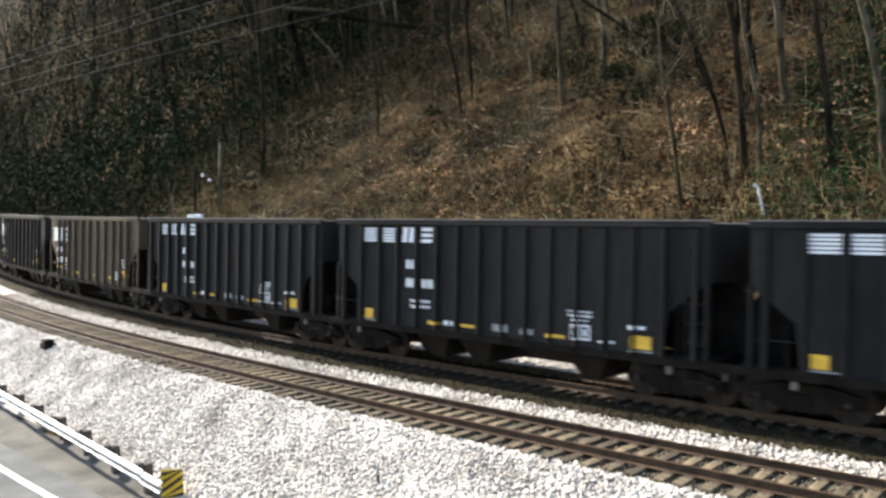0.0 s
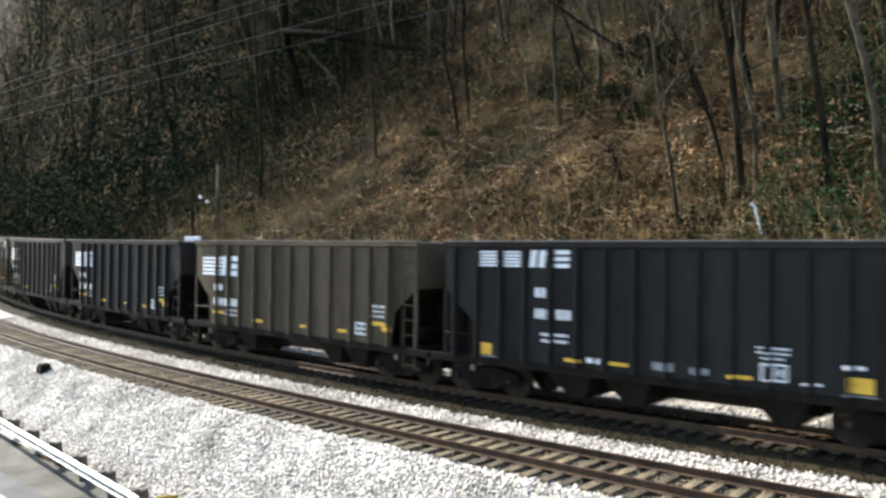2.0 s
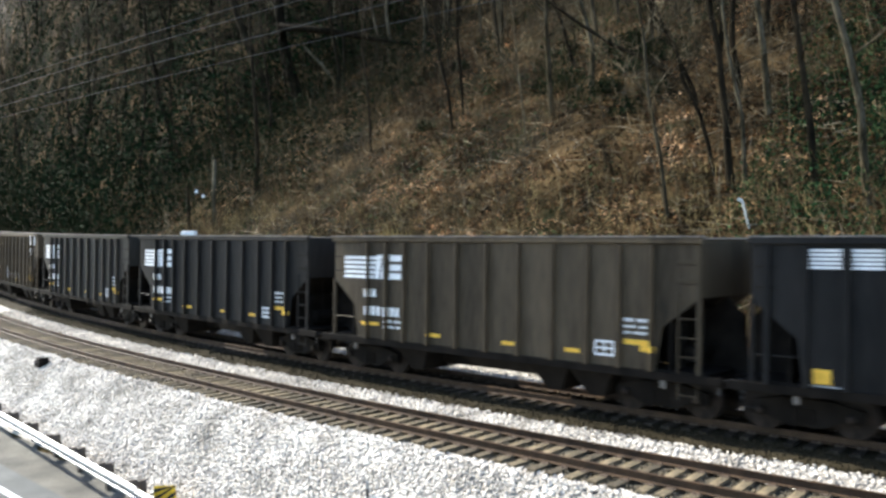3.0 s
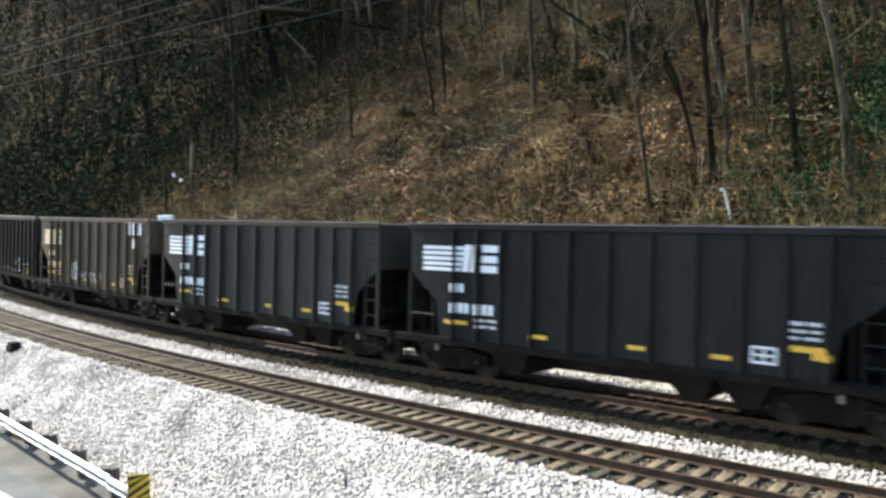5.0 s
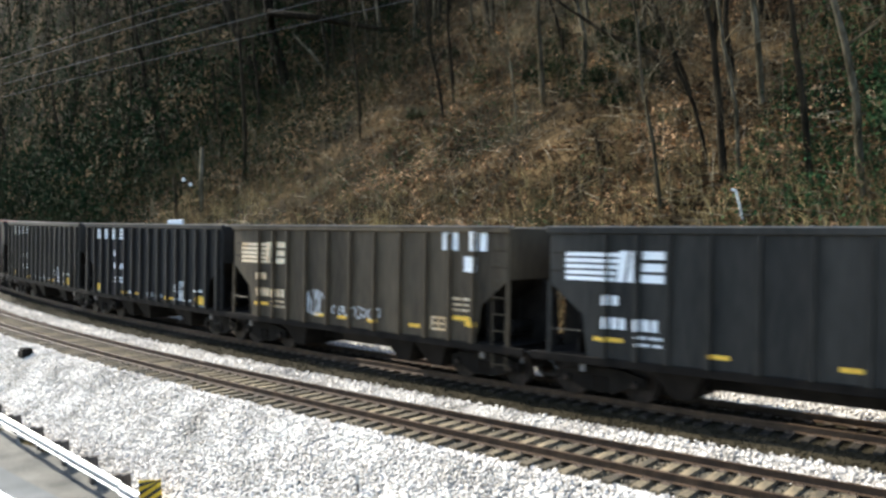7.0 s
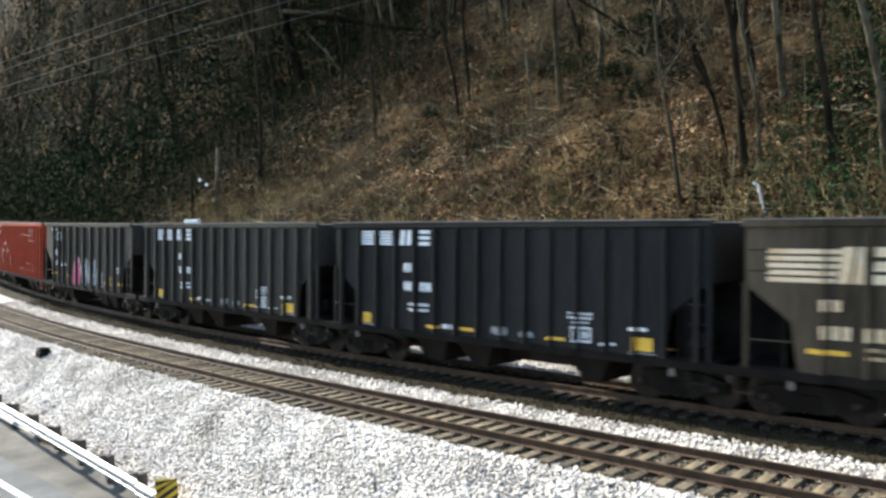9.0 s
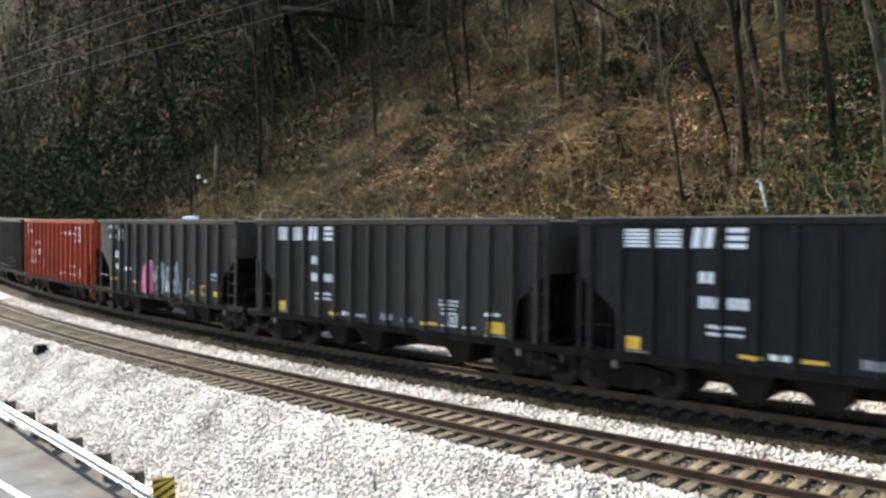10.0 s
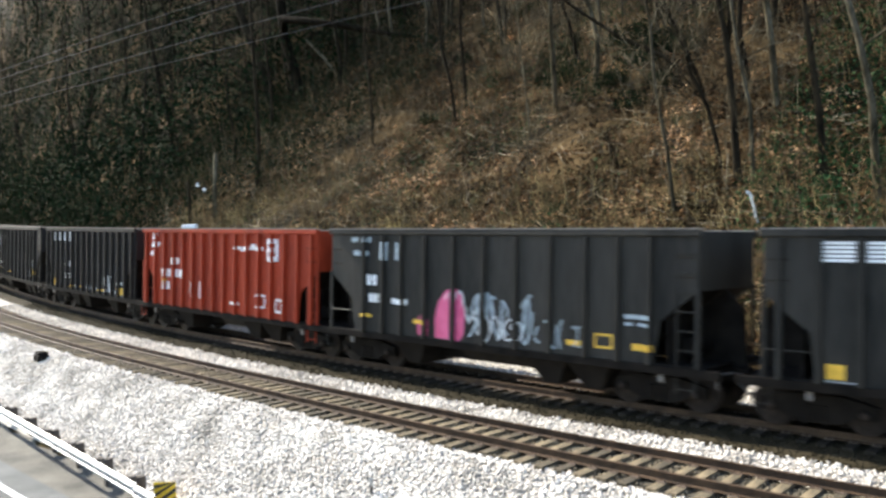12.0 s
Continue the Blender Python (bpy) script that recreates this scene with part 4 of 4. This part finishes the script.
tree("tree", PALE_LABEL, (-9.29, 29.74, 5.1), [(-0.20, -0.02, 2.7), (-0.54, -0.17, 4.9), (-0.70, -0.18, 7.1)], 0.10, PALE_BARK, 5, 13)
tree("tree", PALE_LABEL, (-9.54, 33.48, 8.1), [(-0.21, -0.03, 2.6), (-0.44, -0.09, 4.8)], 0.16, PALE_BARK, 6)
tree("tree", DARK_LABEL, (-11.09, 35.05, 9.3), [(-0.23, -0.06, 2.3), (-0.34, -0.05, 4.1)], 0.15, BARK, 7)
tree("tree", "dark bare tree with a leaning upper stem", (-12.72, 34.61, 8.8), [(-0.28, -0.17, 1.0), (-1.03, -0.64, 3.2), (-1.60, -0.99, 4.9)], 0.12, BARK, 8, 13)
big_left = tree("tree", "large dark bare tree with a long drooping limb", (-53.54, 49.53, 13.3), [(-0.54, -0.26, 3.3), (-1.16, -0.58, 6.2), (-1.43, -0.56, 10.6)], 0.58, BARK, 9, 20)
bm = bmesh.new()
tube(bm, [(-1.2, -0.6, 6.6), (0.8, -2.4, 7.1), (5.5, -1.2, 6.1), (8.8, 1.3, 5.2), (11.1, 3.1, 4.8)], [0.34, 0.32, 0.26, 0.19, 0.08], 8)
part("limb", bm, BARK, big_left, "long drooping bare limb", flat=False)
tree("tree", DARK_LABEL, (-57.13, 49.47, 13.8), [(-0.88, -0.49, 3.6), (-1.87, -1.12, 6.5), (-2.87, -1.67, 10.8)], 0.50, BARK, 10, 20)
tree("tree", DARK_LABEL, (-63.64, 43.53, 9.1), [(-0.32, -0.06, 3.5), (-1.03, -0.46, 6.5)], 0.30, BARK, 11, 16)
tree("tree", DARK_LABEL, (-21.89, 40.60, 12.2), [(-0.49, -0.26, 2.3), (-0.98, -0.54, 4.2)], 0.12, BARK, 12, 13)
tree("tree", DARK_LABEL, (-29.33, 44.68, 13.8), [(-0.29, -0.07, 2.9), (-0.57, -0.20, 4.7)], 0.16, BARK, 13)
tree("tree", PALE_LABEL, (-21.62, 34.98, 7.8), [(-0.22, -0.05, 2.2), (-0.33, -0.05, 3.9)], 0.065, PALE_BARK, 14, 8)


tree("tree", "slender brown bare tree leaning over its neighbour", (-10.57, 30.38, 5.45), [(-0.35, -0.09, 1.5), (-0.63, -0.18, 2.65), (-0.96, -0.36, 3.9), (-1.24, -0.58, 5.2), (-1.86, -0.98, 6.4)], 0.11, BARK, 15, 11)


def fallen(name, label, pts, r0, r1, bark):
    t = thing(name, label, "fallen branch", pose(*pts[0]))
    p0 = Vector(pts[0])
    n = len(pts)
    bm = tube(bmesh.new(), [Vector(p) - p0 for p in pts], [r0 + (r1 - r0) * i / (n - 1) for i in range(n)], 8)
    part("stem", bm, bark, t, flat=False)
    rnd = random.Random(len(name) + n)
    fine = []
    for _ in range(24):
        i = rnd.randrange(n - 1)
        q = (Vector(pts[i]).lerp(Vector(pts[i + 1]), rnd.random())) - p0
        fine.append((q, q + Vector((rnd.uniform(-0.8, 0.8), rnd.uniform(-0.6, 0.6), rnd.uniform(0.1, 1.0))), 0.015))
    tagged(part("twig_spray", cones("twig_spray", fine, bark), bark, t), kind="stuff")


fallen("leaning_tree", "thin dead tree leaning far over across the slope", [(-13.0, 35.07, 9.0), (-14.34, 34.1, 10.78), (-15.86, 32.96, 11.69), (-17.19, 31.97, 12.83), (-18.52, 30.99, 14.09), (-20.5, 29.6, 15.6)], 0.11, 0.03, BARK)
fallen("broken_limb", "broken pale limb hanging on the slope", [(-50.07, 51.17, 15.2), (-51.41, 50.24, 17.42), (-52.55, 49.42, 18.92)], 0.18, 0.10, PALE_BARK)
fallen("fallen_log", "dark fallen log lying across the leaf litter", [(-10.6, 32.8, 7.75), (-9.75, 33.42, 7.52), (-9.0, 33.95, 7.32)], 0.10, 0.07, BARK)
fallen("tree_snag", "short broken dead snag on the slope", [(-15.14, 31.18, 5.9), (-15.36, 31.06, 6.9), (-15.55, 30.96, 7.3)], 0.12, 0.08, BARK)

# the wood behind: a few stems, copied over the slope
STEMS = []
for k in range(7):
    rnd = random.Random(40 + k)
    h = rnd.uniform(2.0, 3.0)
    STEMS.append(tree("tree", PALE_LABEL if k % 3 == 0 else DARK_LABEL, (*along(-70 - 5 * k, 30 + k)[:2], hill(-70 - 5 * k, 30 + k) - 0.1),
                      [(rnd.uniform(-0.2, 0.2), rnd.uniform(-0.2, 0.1), h), (rnd.uniform(-0.4, 0.4), rnd.uniform(-0.4, 0.2), 2 * h)], rnd.uniform(0.10, 0.20), PALE_BARK if k % 3 == 0 else BARK, 60 + k, rnd.uniform(13, 19)))
rnd = random.Random(77)
for i in range(285):
    far_left = i % 2 == 0
    s = rnd.uniform(-170, -55) if far_left else rnd.uniform(-75, 14)
    o = rnd.uniform(13, 60) if far_left else 15 + 40 * rnd.random() ** 0.6
    if not far_left and -22 < s < -4 and o < 21:
        continue
    x, y, a = along(s, o)
    copy_thing(rnd.choice([t for k, t in enumerate(STEMS) if k % 3] if far_left else STEMS), pose(x, y, hill(s, o) - 0.1, rnd.uniform(-4, 4), rnd.uniform(-4, 4), rnd.uniform(0, 360)))


def slope_spots(count, seed, s0, s1, o0, o1, keep=None):
    rnd = random.Random(seed)
    out = []
    while len(out) < count:
        s, o = rnd.uniform(s0, s1), o0 + (o1 - o0) * rnd.random() ** 1.3
        if keep and not keep(s, o, rnd):
            continue
        x, y, _ = along(s, o)
        out.append((x, y, hill(s, o), rnd))
    return out


def brush(name, count, seed, s0, s1, o0, o1, tall, mat, label):
    items = []
    for x, y, z, rnd in slope_spots(count, seed, s0, s1, o0, o1, lambda s, o, r: noise.noise((s * 0.15, o * 0.2, seed)) > r.uniform(-0.6, 0.3)):
        h = tall * rnd.uniform(0.35, 1.0)
        tip = (x + rnd.uniform(-0.35, 0.35) * h, y + rnd.uniform(-0.4, 0.2) * h, z + h)
        items.append(((x, y, z - 0.1), tip, rnd.uniform(0.008, 0.02)))
        for _ in range(3):
            f = rnd.uniform(0.3, 0.9)
            b = [p + (q - p) * f for p, q in zip((x, y, z), tip)]
            items.append((b, (b[0] + rnd.uniform(-0.5, 0.5), b[1] + rnd.uniform(-0.5, 0.5), b[2] + rnd.uniform(0.1, 0.6)), 0.008))
    me = cones(name, items, mat)
    return tagged(new(name, me), label, "undergrowth", kind="stuff")


brush("brush", 11000, 21, -72, 8, 9.6, 40, 1.7, TWIG, "tangled bare brown brush over the slope")
brush("saplings", 1300, 22, -75, 8, 10.5, 40, 5.0, PALE_BARK, "thin pale saplings standing on the slope")
brush("far_brush", 7000, 23, -170, -60, 10, 60, 4.5, BARK, "tangled bare brush on the far slope")
brush("upper_brush", 8000, 25, -60, 8, 24, 52, 2.4, BARK, "dark tangled brush on the upper slope")
brush("dry_weeds", 2800, 26, -52, 7, 9.3, 16, 0.8, WEED, "pale dry weeds along the foot of the slope")
# a stand of ochre grass at the foot of the slope
blades = []
for x, y, z, rnd in slope_spots(3600, 27, -31, -24.5, 10.2, 14.2, lambda s, o, r: ((s + 27.6) / 3.0) ** 2 + ((o - 12.0) / 2.0) ** 2 < r.uniform(0.3, 1.1)):
    h = rnd.uniform(0.35, 0.95)
    blades.append(((x, y, z - 0.05), (x + rnd.uniform(-0.4, 0.4) * h, y + rnd.uniform(-0.5, 0.2) * h, z + h), rnd.uniform(0.012, 0.022)))
tagged(new("grass_tufts", cones("grass_tufts", blades, GRASS)), "ochre dry grass tufts at the slope's foot", "grass", kind="stuff")
# fallen sticks lying about on the slope
items = []
for x, y, z, rnd in slope_spots(3800, 24, -60, 7, 9.4, 36):
    a, ln = rnd.uniform(0, 6.283), rnd.uniform(0.5, 2.2)
    dx, dy = math.cos(a) * ln, math.sin(a) * ln * 0.5
    items.append(((x, y, z + 0.05), (x + dx, y + dy, z + 0.12 + max(0.0, dy) * 0.8 + rnd.uniform(-0.05, 0.3)), rnd.uniform(0.012, 0.032)))
tagged(new("fallen_sticks", cones("fallen_sticks", items, STICK)), "pale fallen sticks strewn over the leaf litter", "deadwood", kind="stuff")
scatter("dry_leaves", [(x, y, z + rnd.uniform(0, 0.07)) for x, y, z, rnd in slope_spots(95000, 31, -64, 7, 9.3, 34, lambda s, o, r: noise.noise((s * 0.09, o * 0.12, 4.4)) + 0.7 * noise.noise((s * 0.55, o * 0.8, 6.1)) + 0.5 * math.exp(-((s + 14) / 9) ** 2 - ((o - 15) / 6) ** 2) > r.uniform(-0.30, 0.45))], 0.13, LEAF, "dry brown leaves strewn over the slope", "leaf litter", squash=0.6, seed=31, shape="leaf")
scatter("far_dry_leaves", [(x, y, z + rnd.uniform(0, 0.07)) for x, y, z, rnd in slope_spots(36000, 32, -60, 7, 24, 58, lambda s, o, r: noise.noise((s * 0.12, o * 0.15, 3.3)) + 0.6 * noise.noise((s * 0.5, o * 0.6, 7.0)) > r.uniform(-0.5, 0.4))], 0.17, LEAF, "dry brown leaves on the upper slope", "leaf litter", squash=0.6, seed=32, shape="leaf")


def leafy(name, centres, per, size, seed, label, mat=GREEN):
    rnd = random.Random(seed)
    out = []
    for x, y, z, r in centres:
        for _ in range(per):
            d = Vector((rnd.gauss(0, 1), rnd.gauss(0, 1), rnd.gauss(0, 0.8)))
            d = d.normalized() * r * rnd.random() ** 0.45
            out.append((x + d.x, y + d.y, z + abs(d.z) * 1.2))
    return scatter(name, out, size, mat, label, "undergrowth", squash=1.0, seed=seed, shape="leaf")


def shrub_spots(count, seed, s0, s1, o0, o1):
    return [(x, y, z, rnd.uniform(0.5, 1.3)) for x, y, z, rnd in slope_spots(count, seed, s0, s1, o0, o1)]


def ground_cover(name, count, seed, s0, s1, o0, o1, size, high, label, thin=-0.2, mat=GREEN):
    """Evergreen leaves hanging loosely over the slope, in drifts."""
    out = []
    for x, y, z, rnd in slope_spots(count, seed, s0, s1, o0, o1, lambda s, o, r: noise.noise((s * 0.11, o * 0.13, seed)) + 0.5 * noise.noise((s * 0.45, o * 0.5, seed)) > thin + r.uniform(-0.35, 0.2)):
        out.append((x, y, z + high * rnd.random() ** 1.8))
    return scatter(name, out, size, mat, label, "undergrowth", squash=1.0, seed=seed, shape="leaf")


leafy("evergreen_shrubs", shrub_spots(26, 51, -7.5, 3, 12.5, 22), 240, 0.10, 51, "dark green leafy undergrowth between the trunks")
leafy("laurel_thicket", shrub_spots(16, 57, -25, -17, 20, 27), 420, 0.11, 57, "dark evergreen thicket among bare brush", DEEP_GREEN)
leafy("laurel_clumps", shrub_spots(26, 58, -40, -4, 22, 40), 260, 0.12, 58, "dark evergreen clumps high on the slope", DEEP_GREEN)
ground_cover("green_drifts", 20000, 55, -10, 5, 10.2, 28, 0.09, 1.4, "dark green leaves in drifts under the trees")
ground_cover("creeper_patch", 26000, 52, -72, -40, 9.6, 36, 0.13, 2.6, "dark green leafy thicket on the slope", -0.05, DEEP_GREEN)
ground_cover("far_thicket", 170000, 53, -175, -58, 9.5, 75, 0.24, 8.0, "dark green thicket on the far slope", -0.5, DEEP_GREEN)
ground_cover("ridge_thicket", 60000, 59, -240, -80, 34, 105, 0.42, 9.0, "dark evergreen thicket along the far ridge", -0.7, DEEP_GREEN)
ground_cover("scattered_green", 5000, 54, -46, -8, 11, 34, 0.10, 1.0, "sparse green briars among brown brush", 0.25)


# ---- poles, cables and trackside fittings on the hill's foot ----
def timber_pole():
    m = thing("timber_pole", "weathered broken-off timber pole on the slope", "pole", pose(-43.64, 32.59, 3.6, 0, 1.5, 0))
    part("shaft", tube(bmesh.new(), [(0, 0, -0.4), (0, 0, 2.0), (0.1, 0.1, 4.8)], [0.16, 0.15, 0.13], 10), PALE_BARK, m, flat=False)
    part("cap", tube(bmesh.new(), [(0.1, 0.1, 4.8), (0.1, 0.1, 4.88)], [0.135, 0.09], 10), BARK, m)


def insulator_post():
    m = thing("insulator_post", "dark post with two white insulators", "pole", pose(-45.69, 32.17, 3.3))
    part("shaft", tube(bmesh.new(), [(0, 0, -0.3), (0, 0, 3.5)], [0.11, 0.10], 8), BARK, m)
    part("crossarm", box(bmesh.new(), -0.2, 1.4, 0.3, 0.42, 2.9, 3.02, 0.01), BARK, m)
    for x, z in ((0.45, 3.02), (1.15, 2.72)):
        bm = tube(bmesh.new(), [(x, 0.36, z), (x, 0.36, z + 0.08), (x, 0.36, z + 0.16), (x, 0.36, z + 0.24)], [0.10, 0.12, 0.08, 0.05], 8)
        part("insulator", bm, WHITE, m, "white glazed insulator")


def relay_mast():
    m = thing("relay_mast", "steel mast with a white case on top", "signal mast", pose(-36.0, 25.3, -0.5, 0, 0, 35))
    part("mast", tube(bmesh.new(), [(0, 0, 0), (0, 0, 4.3)], [0.07, 0.06], 8), GALV, m)
    part("case", box(bmesh.new(), -0.36, 0.36, -0.2, 0.2, 4.3, 4.62, 0.03), WHITE, m, "white case")


def pale_pipe():
    m = thing("marker_pipe", "leaning whitewashed steel pipe at the hill's foot", "pipe", pose(-8.56, 28.03, 3.7))
    bm = tube(bmesh.new(), [(0.05, 0.02, -0.4), (-0.25, -0.14, 1.15)], [0.045, 0.045], 8)
    part("pipe", bm, PALE_PIPE, m)
    bm = tube(bmesh.new(), [(-0.25, -0.14, 1.15), (-0.40, -0.17, 1.22)], [0.05, 0.05], 8)
    part("elbow", bm, PALE_PIPE, m)


timber_pole()
insulator_post()
relay_mast()
pale_pipe()
for z, r in ((7.70, 0.005), (8.0, 0.006), (8.4, 0.006), (8.6, 0.005)):
    ring = [(-5.4 + r * math.cos(k * 1.2566), z + r * math.sin(k * 1.2566)) for k in range(5)]
    tagged(sweep("overhead_cable", ring, -120, 40, 2.0, WIRE), "thin grey overhead cable strung beside the road", "cable", "overhead cables")


# ---- what moves ----
def motions():
    """The train rolls past at a steady speed; every wheelset turns on its truck."""
    for car, at in CARS:
        rows = []
        for i in range(25):
            t = 0.5 * i
            s = at + SPEED * (t - 5.5)
            x, y, a = along(s, SPACING, SPACING)
            rows.append((t, pose(x, y, 0, 0, 0, math.degrees(a)) @ pose(0, 0, 0, -CANT, 0, 0)))
        walk(car, rows)
    turn = math.degrees(SPEED / 0.457)
    made = {}
    for w, dx in WHEELS:
        if dx not in made:
            walk(w, [(i / 15, pose(dx, 0, 0.457, 0, turn * i / 15, 0)) for i in range(181)])
            made[dx] = w.animation_data
        else:
            keys = w.animation_data_create()
            w.rotation_mode = "QUATERNION"
            keys.action = made[dx].action
            keys.action_slot = made[dx].action_slot


motions()
